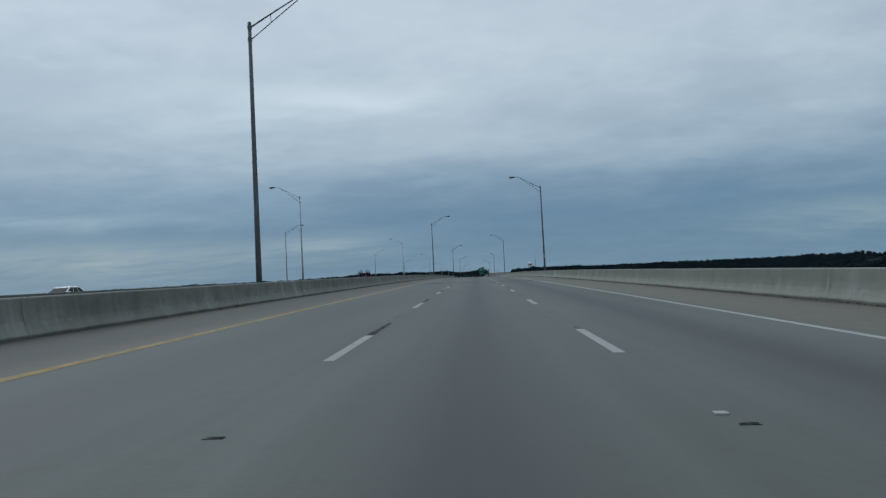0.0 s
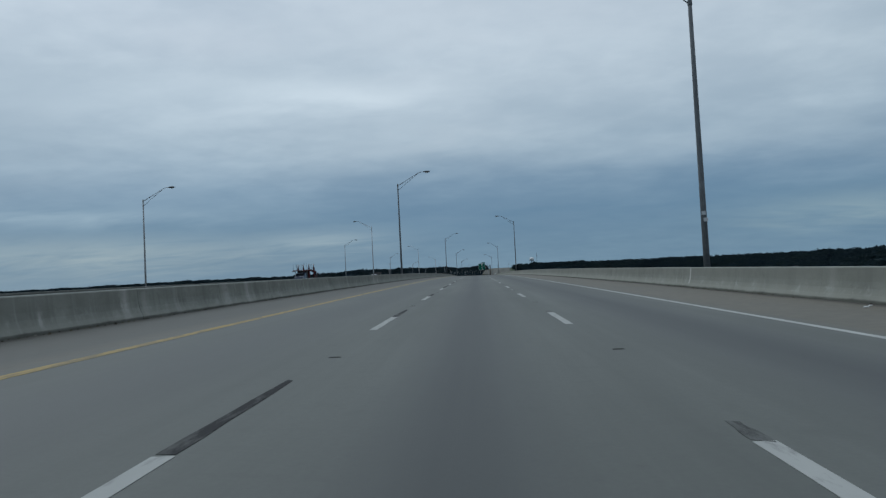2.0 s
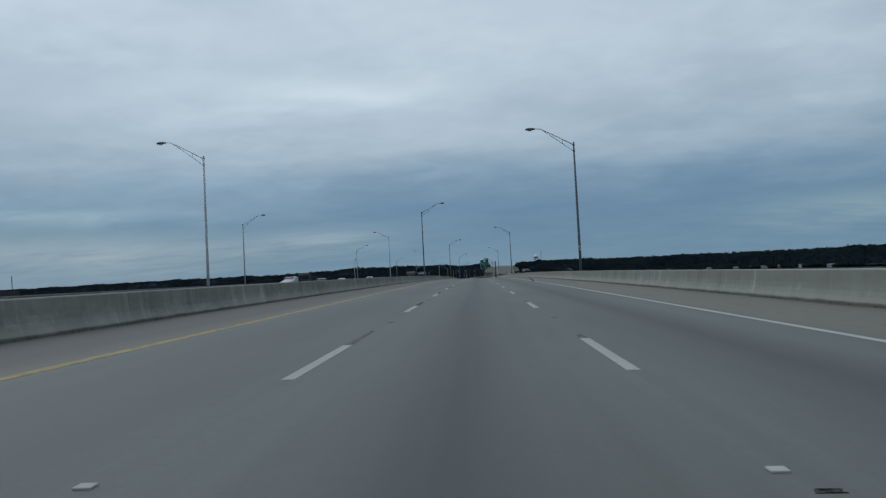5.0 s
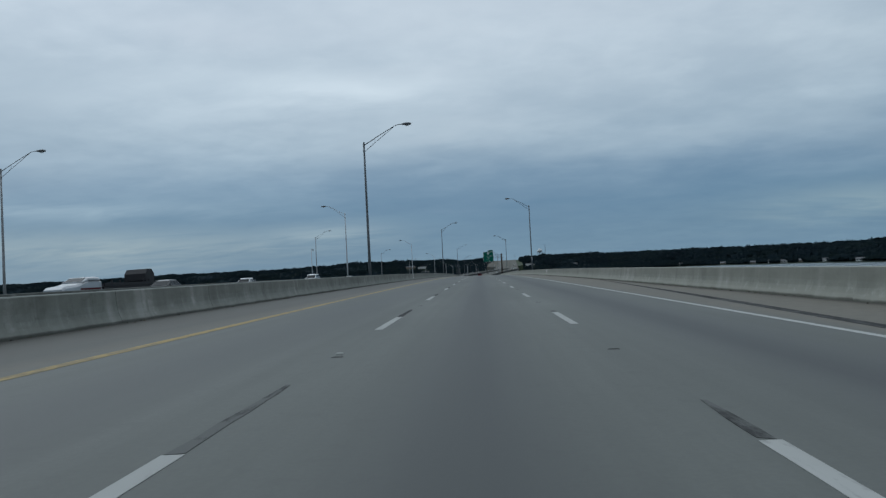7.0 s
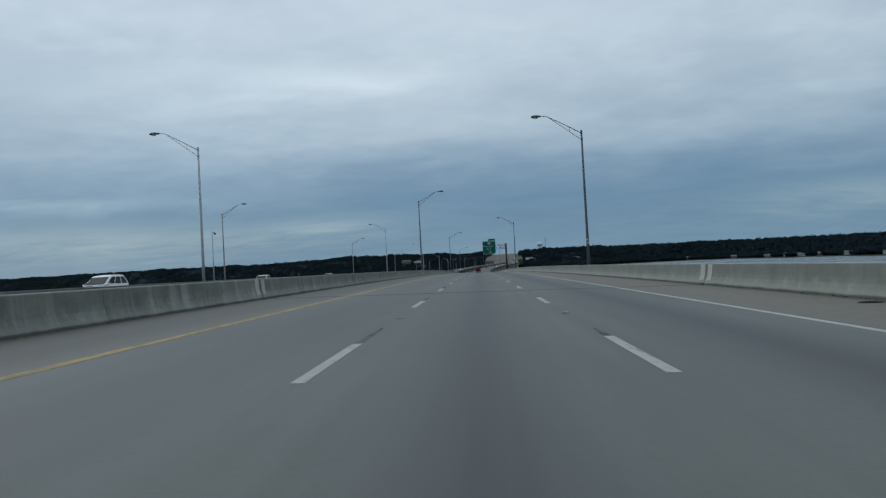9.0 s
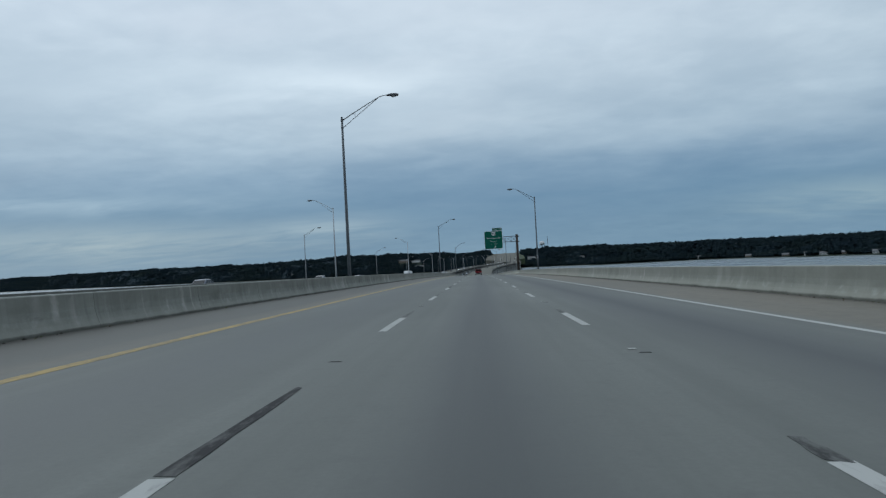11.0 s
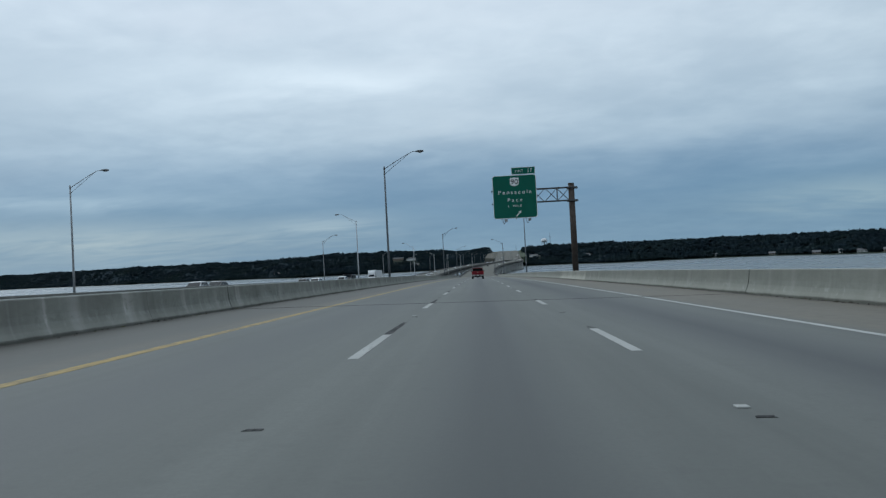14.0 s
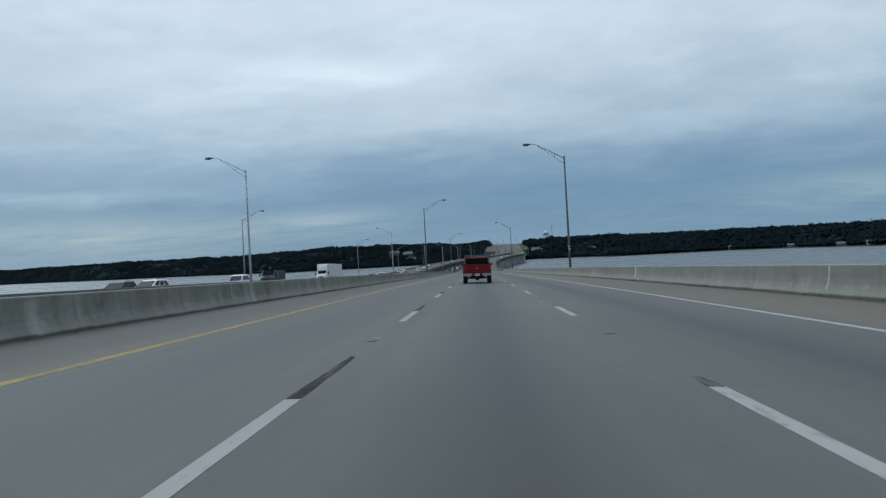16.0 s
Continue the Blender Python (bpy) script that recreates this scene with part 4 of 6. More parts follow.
def street_lamp(m, label, steel, tags=False):
    """Local: foot at the top of the bracket, arm towards +x."""
    ob = thing("street_lamp", label, "street lamp", m, "street lamps on the bridge")
    top = 12.65
    b = bmesh.new()
    pipe(b, [(0, 0, 0.0), (0, 0, 4), (0, 0, 8), (0, 0, top)], [0.135, 0.115, 0.097, 0.078], 12)
    part("pole", b, steel, ob, smooth=True)
    part("pole_cap", tube(bmesh.new(), (0, 0, top), (0, 0, top + 0.07), 0.085, 0.06, 12), steel, ob)
    part("base_plate", boxed(-0.22, 0.22, -0.22, 0.22, -0.05, 0.0, bevel=0.01), steel, ob)
    part("foot_collar", tube(bmesh.new(), (0, 0, 0), (0, 0, 0.16), 0.19, 0.15, 12), steel, ob)
    # cantilevered plinth that carries the pole off the deck's edge
    part("plinth", boxed(-0.34, 0.34, -0.36, 0.36, -1.15, -0.05, bevel=0.03), M_CONC, ob, "concrete plinth on the deck edge")
    b = bmesh.new()
    arm = [(0.06, 0, 12.47), (1.0, 0, 13.02), (2.0, 0, 13.58), (2.75, 0, 13.98), (2.95, 0, 14.07), (3.15, 0, 14.12), (3.5, 0, 14.14)]
    pipe(b, arm, [0.04, 0.036, 0.033, 0.03, 0.03, 0.03, 0.03], 8)
    part("upper_arm", b, steel, ob, smooth=True)
    part("lower_arm", pipe(bmesh.new(), [(0.07, 0, 11.9), (1.0, 0, 12.62), (2.0, 0, 13.38), (2.78, 0, 13.96)], 0.024, 8), steel, ob, smooth=True)
    part("strut", tube(bmesh.new(), (1.0, 0, 12.62), (1.0, 0, 13.02), 0.016, n=6), steel, ob)
    for z in (12.47, 11.9):
        part("clamp", tube(bmesh.new(), (0, 0, z - 0.09), (0, 0, z + 0.09), 0.098, n=12), steel, ob)
    # cobra-head luminaire
    rings = []
    for x, w, h0, h1 in ((3.42, 0.05, 14.09, 14.18), (3.55, 0.11, 14.06, 14.22), (3.8, 0.16, 14.03, 14.26), (4.1, 0.165, 14.02, 14.26), (4.28, 0.12, 14.04, 14.22), (4.34, 0.05, 14.08, 14.17)):
        rings.append([(x, w * math.cos(a), (h0 + h1) / 2 + (h1 - h0) / 2 * math.sin(a)) for a in [k * math.pi / 5 for k in range(10)]])
    head = part("lamp_head", loft(bmesh.new(), rings), M_LAMP_HEAD, ob, "grey cobra-head luminaire", True)
    rings = [[(3.95 + 0.22 * s * math.cos(a), 0.12 * s * math.sin(a), 14.035 - d) for a in [k * math.pi / 6 for k in range(12)]] for s, d in ((1, 0), (0.9, 0.04), (0.5, 0.075))]
    part("lens", loft(bmesh.new(), rings), M_LENS, head, smooth=True)
    if tags:
        for z0, z1, dx in ((2.70, 2.86, -0.03), (2.98, 3.14, 0.04)):
            part("tag_plate", boxed(dx - 0.09, dx + 0.09, 0.128, 0.134, z0, z1, bevel=0.002), M_ALU, ob, "small pale inventory plate")
    return ob


def lamp_row(side, x, ys, turn, label, steel=M_STEEL_DARK, tags=False):
    first = None
    for y in ys:
        p = side(y, x)
        m = Matrix.Translation(p) @ pose(0, 0, 0, 0, 0, turn)
        if first is None:
            first = street_lamp(m, label, steel, tags)
        else:
            copy_thing(first, m)


LAMPS_R = [-36.0, -160.0, -284.0, -408.0, 98.3, 236.8, 368.8, 489.5, 617.6] + [742 + 124 * k for k in range(9)]
LAMPS_L = [-98.0, -222.0, -346.0, 31.0, 160.8, 301.4, 425.9, 550.1, 673.8] + [798 + 124 * k for k in range(9)]
lamp_row(ours, 9.56, LAMPS_R, 180, "tall galvanised street lamp with a truss arm on the outer barrier", tags=True)
lamp_row(ours, -9.73, LAMPS_L, 0, "tall galvanised street lamp with a truss arm on the median barrier")
lamp_row(other, -24.35, [-36.0, -160.0, -284.0, -408.0, 97.5, 234.7, 367.6, 492.2, 616.1] + [742 + 124 * k for k in range(9)], 180, "pale street lamp on the inner edge of the opposite bridge", M_STEEL)
lamp_row(other, -43.5, [-98.0, -222.0, -346.0, 30.0, 159.4, 301.6, 424.8, 548.4, 671.0] + [796 + 124 * k for k in range(9)], 0, "dull grey street lamp on the outer edge of the opposite bridge", M_STEEL_MID)

# slim camera pole on the opposite bridge
p = other(420.4, -43.7)
mast = thing("camera_pole", "slim grey pole with a small camera box beside a lamp", "pole", Matrix.Translation(p))
part("shaft", tube(bmesh.new(), (0, 0, -0.4), (0, 0, 9.4), 0.1, 0.07, 10), M_STEEL, mast, smooth=True)
part("bracket_arm", tube(bmesh.new(), (0, 0, 9.2), (0.45, 0, 9.3), 0.03, n=8), M_STEEL, mast)
part("camera_box", boxed(0.3, 0.6, -0.12, 0.12, 8.85, 9.2, bevel=0.03), M_LAMP_HEAD, mast)
part("base_plate", boxed(-0.25, 0.25, -0.25, 0.25, -0.5, -0.4, bevel=0.01), M_STEEL, mast)

# ---------------------------------------------------------------- litter on the shoulder


def litter(x, y, size, mat, label, rise=0.4):
    b = bmesh.new()
    rnd2 = random.Random(int(y))
    rings = []
    for k in range(5):
        a = (k / 4 - 0.5) * size
        w = size * 0.35 * (1 - (abs(k - 2) / 2.6) ** 2)
        rings.append([(a, w * math.cos(t) * rnd2.uniform(0.8, 1.1), 0.008 + w * rise * (1 + math.sin(t))) for t in [j * math.pi / 4 for j in range(8)]])
    loft(b, rings)
    ob = mesh_object("litter", b, mat)
    ob.matrix_basis = along(ours, y, y + 1, x)
    return tagged(ob, label, "litter")


litter(8.62, 76.2, 0.35, M_RUBBER, "black scrap of tyre rubber at the barrier foot")
litter(8.1, 83.9, 0.12, M_SIGN_WHITE, "white crumpled paper scrap on the outer shoulder")
litter(8.4, 84.3, 0.10, M_SIGN_WHITE, "white scrap of packaging near the barrier foot")
litter(7.02, 457.4, 0.16, M_RUBBER, "small black scrap of rubber on the shoulder")
litter(8.2, 322.2, 0.5, M_RUBBER, "flat black strip of tyre tread on the shoulder", 0.08)

# grit, rubber crumbs and dead leaves swept against the feet of both barriers
def gutter_litter():
    rng = np.random.default_rng(21)
    vs, fs = [], []
    for foot, sign, count in ((FOOT_R, -1, 5200), (FOOT_L, 1, 3800)):
        y = rng.uniform(5, 620, count)
        patch = np.array([noise.noise((float(v) * 0.11, foot, 0.0)) + 0.5 * noise.noise((float(v) * 0.5, foot, 3.0)) for v in y])
        for yy, p in zip(y, patch):
            if p < rng.uniform(-0.5, 0.35):
                continue
            away = abs(rng.normal(0, 0.10)) + 0.02
            r = rng.uniform(0.012, 0.032) * (1.6 if rng.random() < 0.07 else 1.0)
            c = ours(float(yy), foot + sign * away)
            flat = rng.uniform(0.25, 0.7)
            a0 = rng.uniform(0, 6.28)
            k = len(vs)
            for j in range(4):
                a = a0 + j * 1.571 + rng.uniform(-0.4, 0.4)
                vs.append((c.x + r * math.cos(a), c.y + 1.6 * r * math.sin(a), c.z + 0.002))
            vs.append((c.x + rng.uniform(-0.3, 0.3) * r, c.y, c.z + 0.004 + r * flat * 1.5))
            fs += [(k + j, k + (j + 1) % 4, k + 4) for j in range(4)]
    me = bpy.data.meshes.new("gutter_litter")
    me.from_pydata(vs, [], fs)
    me.materials.append(M_GRIT)
    return tagged(new("gutter_litter", me), "dark grit and dead leaves along the barrier feet", "litter", kind="stuff")


gutter_litter()


def weed_tuft(y, x, size, seed):
    """A tuft of thin bent blades in a deck crack."""
    rnd3 = random.Random(seed)
    b = bmesh.new()
    for _ in range(26):
        a, lean, h = rnd3.uniform(0, 6.28), rnd3.uniform(0.2, 1.0), size * rnd3.uniform(0.5, 1.0)
        d = Vector((math.cos(a), math.sin(a), 0))
        side = Vector((-d.y, d.x, 0)) * 0.006
        o = d * rnd3.uniform(0, size * 0.3)
        p = [o, o + d * h * lean * 0.4 + Vector((0, 0, h * 0.6)), o + d * h * lean + Vector((0, 0, h * 0.85))]
        v = [b.verts.new(q) for q in (p[0] - side, p[0] + side, p[1] + side, p[1] - side, p[2])]
        b.faces.new(v[:4])
        b.faces.new((v[3], v[2], v[4]))
    ob = mesh_object("weed_tuft", b, M_WEED)
    ob.matrix_basis = along(ours, y, y + 1, x)
    return tagged(ob, "small yellow-green weed tuft at the barrier foot", "weed", "weeds along the barrier foot")


for k, (y, x, size) in enumerate(((583.6, 8.74, 0.16), (584.9, 8.70, 0.12), (571.2, 8.76, 0.10), (446.8, 8.76, 0.10), (461.5, 8.74, 0.12), (335.1, 8.72, 0.12), (80.9, 8.74, 0.10), (81.3, -8.9, 0.10))):
    weed_tuft(y, x, size, k)

# ---------------------------------------------------------------- exit sign
SY = 545.64
sign = thing("highway_sign", "green overhead exit sign on a brown steel cantilever post", "road sign", Matrix.Translation((0, SY, centre_z(SY))))
PX, PR = 9.52, 0.31
part("post", tube(bmesh.new(), (PX, 0.35, 0.1), (PX, 0.35, 9.36), PR, PR * 0.96, 24), M_RUST, sign, "rust-brown weathering steel post", True)
part("post_cap", tube(bmesh.new(), (PX, 0.35, 9.36), (PX, 0.35, 9.46), PR * 1.03, PR * 0.9, 24), M_RUST, sign)
part("base_plate", boxed(PX - 0.5, PX + 0.5, -0.15, 0.85, 0.0, 0.1, bevel=0.01), M_RUST, sign)
part("plinth", boxed(PX - 0.6, PX + 0.6, -0.3, 1.0, -1.4, 0.0, bevel=0.03), M_CONC, sign)
CH = {"t": 9.04, "b": 7.74}
for y in (0.02, 0.70):
    for z in CH.values():
        part("chord", tube(bmesh.new(), (1.5, y, z), (PX + 0.55, y, z), 0.055, n=10), M_TRUSS, sign, smooth=True)
    xs = [1.7, 3.0, 4.3, 5.6, 6.85, 8.1, 9.35]
    for i, (a, b) in enumerate(zip(xs, xs[1:])):
        z0, z1 = (CH["b"], CH["t"]) if (i + (y > 0.5)) % 2 else (CH["t"], CH["b"])
        part("diagonal", tube(bmesh.new(), (a, y, z0), (b, y, z1), 0.035, n=8), M_TRUSS, sign, smooth=True)
    for x in xs[1:-1:2]:
        part("web_post", tube(bmesh.new(), (x, y, CH["b"]), (x, y, CH["t"]), 0.03, n=8), M_TRUSS, sign, smooth=True)
for z in CH.values():
    xs = [1.7, 3.0, 4.3, 5.6, 6.85, 8.1, 9.35]
    for i, (a, b) in enumerate(zip(xs, xs[1:])):
        part("lacing", tube(bmesh.new(), (a, 0.02 if i % 2 else 0.70, z), (b, 0.70 if i % 2 else 0.02, z), 0.025, n=8), M_TRUSS, sign, smooth=True)
for z in CH.values():
    part("saddle", boxed(PX - 0.42, PX + 0.62, -0.06, 0.8, z - 0.13, z - 0.07, bevel=0.006), M_TRUSS, sign)

X0, X1, Z0, Z1 = 1.63, 6.0, 6.19, 10.52
PF = -0.20


def rounded(x0, x1, z0, z1, r, y0, y1):
    pts = []
    for cx, cz, a0 in ((x1 - r, z1 - r, 0), (x0 + r, z1 - r, 90), (x0 + r, z0 + r, 180), (x1 - r, z0 + r, 270)):
        for k in range(7):
            a = radians(a0 + 15 * k)
            pts.append((cx + r * math.cos(a), cz + r * math.sin(a)))
    return loft(bmesh.new(), [[(x, y, z) for x, z in pts] for y in (y0, y1)])


panel = part("panel", rounded(X0, X1, Z0, Z1, 0.28, PF, PF + 0.05), M_SIGN_WHITE, sign, "white border edge of the green panel")
part("panel_face", rounded(X0 + 0.05, X1 - 0.05, Z0 + 0.05, Z1 - 0.05, 0.24, PF - 0.006, PF - 0.001), M_GREEN, panel)
for x in (2.4, 3.85, 5.3):
    part("panel_rail", boxed(x - 0.05, x + 0.05, PF + 0.05, -0.04, Z0 - 0.12, Z1 - 0.1), M_ALU, sign)
tab = part("exit_tab", rounded(3.58, 5.96, 10.56, 11.28, 0.06, PF, PF + 0.05), M_SIGN_WHITE, sign)
part("tab_face", rounded(3.62, 5.92, 10.60, 11.24, 0.04, PF - 0.006, PF - 0.001), M_GREEN, tab)
for x in (4.0, 5.5):
    part("tab_rail", boxed(x - 0.04, x + 0.04, PF + 0.05, PF + 0.1, 10.2, 11.2), M_ALU, sign)


def words(text, x, z, size, mat, wide=1.0, spacing=1.15, fat=0.0):
    cu = bpy.data.curves.new("lettering", "FONT")
    cu.body, cu.size, cu.align_x, cu.space_character = text, size, "CENTER", spacing
    cu.extrude, cu.offset = 0.002, fat
    cu.materials.append(mat)
    ob = new("lettering", cu)
    ob.parent = sign
    ob.matrix_basis = Matrix.Translation((x, PF - 0.012, z)) @ pose(0, 0, 0, 90, 0, 0) @ Matrix.Diagonal((wide, 1, 1, 1))
    return ob


CXP = (X0 + X1) / 2
words("Pensacola", CXP + 0.02, Z1 - 1.88, 0.54, M_SIGN_WHITE, 1.1, 1.42, 0.0)
words("Pace", CXP + 0.0, Z1 - 2.66, 0.53, M_SIGN_WHITE, 1.1, 1.5, 0.0)
words("1  MILE", CXP - 0.05, Z1 - 3.2, 0.34, M_SIGN_WHITE, 1.05, 1.3, -0.003)
words("EXIT", 4.36, 10.78, 0.37, M_SIGN_WHITE, 0.95, 1.15, -0.002)
words("17", 5.42, 10.75, 0.53, M_SIGN_WHITE, 0.95, 1.1, 0.0)
# route shield
SX, SZ = CXP + 0.02, Z1 - 0.66
half = [(0.0, -0.46), (0.14, -0.42), (0.30, -0.36), (0.42, -0.24), (0.46, -0.06), (0.42, 0.10), (0.41, 0.20), (0.46, 0.30), (0.36, 0.42), (0.24, 0.37), (0.12, 0.40)]
pts = [(SX + x, SZ + z) for x, z in half] + [(SX, SZ + 0.43)] + [(SX - x, SZ + z) for x, z in half[:0:-1]]
part("route_shield", loft(bmesh.new(), [[(x, y, z) for x, z in pts] for y in (PF - 0.014, PF - 0.007)]), M_SIGN_WHITE, panel)
nine = words("90", SX, SZ - 0.245, 0.70, M_BLACK, 1.05, 1.04, 0.008)
nine.location.y = PF - 0.018
# arrow
A0, A1 = Vector((CXP + 0.05, 0, Z0 + 0.17)), Vector((CXP + 0.57, 0, Z0 + 0.75))
d = (A1 - A0).normalized()
s = Vector((-d.z, 0, d.x))
out = [A0 + s * 0.046, A1 - d * 0.22 + s * 0.046, A1 - d * 0.28 + s * 0.18, A1, A1 - d * 0.28 - s * 0.18, A1 - d * 0.22 - s * 0.046, A0 - s * 0.046]
part("arrow", loft(bmesh.new(), [[(p.x, y, p.z) for p in out] for y in (PF - 0.014, PF - 0.008)]), M_SIGN_WHITE, panel)
# lamps under the panel on bent pipes
for x in (2.78, 5.1):
    part("lamp_bracket", pipe(bmesh.new(), [(x - 0.25, 0.0, Z0 + 0.05), (x - 0.25, -0.35, Z0 - 0.3), (x - 0.2, -0.75, Z0 - 0.55), (x - 0.08, -1.1, Z0 - 0.45), (x, -1.25, Z0 - 0.3)], 0.024, 8), M_TRUSS, sign, smooth=True)
    lamp = part("sign_lamp", boxed(x - 0.15, x + 0.15, -1.40, -1.1, Z0 - 0.34, Z0 - 0.10, bevel=0.03), M_STEEL_MID, sign, "grey box lamp that lights the panel")
    part("lamp_glass", boxed(x - 0.14, x + 0.14, -1.11, -1.09, Z0 - 0.29, Z0 - 0.13, bevel=0.004), M_LENS, lamp)

# ---------------------------------------------------------------- vehicles


def section(y, w, z0, z1, r=0.12, lean=0.0):
    """A rounded cross-section at y; lean draws the top in."""
    wt = w - lean
    return [(-w + r * 0.4, y, z0), (w - r * 0.4, y, z0), (w, y, z0 + r), (w, y, (z0 + z1) / 2), (w - lean * 0.3, y, z1 - r), (wt - r, y, z1), (-wt + r, y, z1), (-w + lean * 0.3, y, z1 - r), (-w, y, (z0 + z1) / 2), (-w, y, z0 + r)]


def slab(quad, thick, out):
    """A thin plate over a quad, pushed along out."""
    o = Vector(out).normalized()
    q = [Vector(p) for p in quad]
    c = sum(q, Vector()) / len(q)
    return loft(bmesh.new(), [[p + o * 0.004 for p in q], [p + (c - p) * 0.02 + o * (0.004 + thick) for p in q]])


def wheel(parent, x, y, r, w):
    sgn = 1 if x > 0 else -1
    rings = []
    for dx, rr in ((0, r * 0.62), (0, r * 0.94), (0.03, r), (w - 0.03, r), (w, r * 0.94), (w, r * 0.62)):
        rings.append([(x - sgn * dx, y + rr * math.cos(k * math.pi / 10), r + rr * math.sin(k * math.pi / 10)) for k in range(20)])
    wh = part("wheel", loft(bmesh.new(), rings), M_RUBBER, parent, smooth=False)
    b = bmesh.new()
    tube(b, (x - sgn * 0.02, y, r), (x - sgn * (w - 0.02), y, r), r * 0.63, n=20)
    for k in range(5):
        a = 2 * math.pi * k / 5
        tube(b, (x + sgn * 0.004, y, r), (x + sgn * 0.004, y + r * 0.56 * math.cos(a), r + r * 0.56 * math.sin(a)), 0.035, n=6)
    part("rim", b, M_RIM, wh)


def car(name, m, paint, label, length=4.7, width=1.82, height=1.46, shape="sedan"):
    """A road car, local +y to its front, standing on z = 0."""
    ob = thing(name, label, "car", m, "traffic on the opposite bridge")
    L, w = length / 2, width / 2
    belt = height * (0.62 if shape == "sedan" else 0.57)
    hood = belt - 0.06
    rings = [section(-L, w * 0.80, 0.42, belt - 0.14, 0.1), section(-L + 0.12, w * 0.92, 0.27, belt - 0.03, 0.12), section(-L + 0.6, w * 0.99, 0.2, belt + 0.02, 0.12),
             section(-0.2, w, 0.18, belt + 0.01, 0.12), section(L * 0.42, w, 0.2, belt - 0.01, 0.13), section(L - 0.5, w * 0.96, 0.22, hood - 0.1, 0.16), section(L - 0.12, w * 0.86, 0.28, hood - 0.24, 0.16), section(L, w * 0.7, 0.36, hood - 0.34, 0.1)]
    part("body", loft(bmesh.new(), rings), paint, ob, smooth=True)
    if shape == "sedan":
        b0, b1, r0, r1 = -L + 0.45, L * 0.50, -L + 1.35, L * 0.06
    else:
        b0, b1, r0, r1 = -L + 0.12, L * 0.58, -L + 0.62, L * 0.02
    wb, wt = w * 0.93, w * 0.74
    zb, zt = belt - 0.02, height
    # straight glasshouse sides, then a roof that rounds over to a slight crown
    rings = []
    for k, e in ((0.0, 0.0), (0.80, 0.0), (0.89, 0.05), (0.95, 0.14), (0.985, 0.30), (1.0, 0.55)):
        ww = wb + (wt - wb) * k - e * 0.7
        ya, yb = b0 + (r0 - b0) * k + e, b1 + (r1 - b1) * k - e
        z = zb + (zt - zb) * k
        rings.append([(-ww, ya, z), (ww, ya, z), (ww, yb, z), (-ww, yb, z)])
    shell = loft(bmesh.new(), rings)
    bmesh.ops.bevel(shell, geom=[e for e in shell.edges if abs(e.verts[0].co.z - e.verts[1].co.z) > 0.2], offset=0.09, segments=3, affect="EDGES", profile=0.5)
    part("cabin", shell, paint, ob)

    def at(k, u, v):
        ww = (wb + (wt - wb) * k) * u
        return Vector((ww, (b0 + (r0 - b0) * k) * (1 - v) + (b1 + (r1 - b1) * k) * v, zb + (zt - zb) * k))
    part("windscreen", slab([at(0.06, -0.9, 1), at(0.06, 0.9, 1), at(0.8, 0.9, 1), at(0.8, -0.9, 1)], 0.004, (0, 1, 0.8)), M_GLASS, ob)
    part("rear_window", slab([at(0.12, -0.88, 0), at(0.12, 0.88, 0), at(0.8, 0.88, 0), at(0.8, -0.88, 0)], 0.004, (0, -1, 0.6)), M_GLASS, ob)
    for sx in (-1, 1):
        for v0, v1 in ((0.06, 0.32), (0.35, 0.62), (0.65, 0.93)):
            part("side_window", slab([at(0.1, sx, v0), at(0.1, sx, v1), at(0.78, sx, min(v1, 0.9)), at(0.78, sx, max(v0, 0.1))], 0.004, (sx, 0, 0.3)), M_GLASS, ob)
        part("mirror", boxed(sx * (w + 0.02) - 0.09, sx * (w + 0.02) + 0.09, b1 - 0.5, b1 - 0.36, belt - 0.02, belt + 0.12, bevel=0.03), paint, ob)
        part("headlight", slab([(sx * w * 0.42, L - 0.05, hood - 0.30), (sx * w * 0.80, L - 0.13, hood - 0.30), (sx * w * 0.82, L - 0.18, hood - 0.19), (sx * w * 0.42, L - 0.06, hood - 0.21)], 0.02, (0, 1, 0.2)), M_HEADLAMP, ob)
        part("tail_light", slab([(sx * w * 0.55, -L + 0.03, belt - 0.28), (sx * w * 0.9, -L + 0.10, belt - 0.28), (sx * w * 0.9, -L + 0.10, belt - 0.14), (sx * w * 0.55, -L + 0.03, belt - 0.14)], 0.02, (0, -1, 0)), M_TAIL, ob)
        for y in (-L * 0.6, L * 0.62):
            wheel(ob, sx * (w - 0.01), y, 0.33, 0.22)
    part("grille", boxed(-w * 0.36, w * 0.36, L - 0.02, L + 0.015, 0.42, hood - 0.36, bevel=0.01), M_TRIM, ob)
    part("bumper", boxed(-w * 0.82, w * 0.82, L - 0.14, L + 0.03, 0.24, 0.40, bevel=0.04), M_TRIM, ob)
    if shape == "suv":
        for sx in (-1, 1):
            part("roof_rail", tube(bmesh.new(), (sx * wt * 0.88, r0 + 0.15, height + 0.04), (sx * wt * 0.88, r1 - 0.2, height + 0.04), 0.02, n=6), M_TRIM, ob)
    return ob


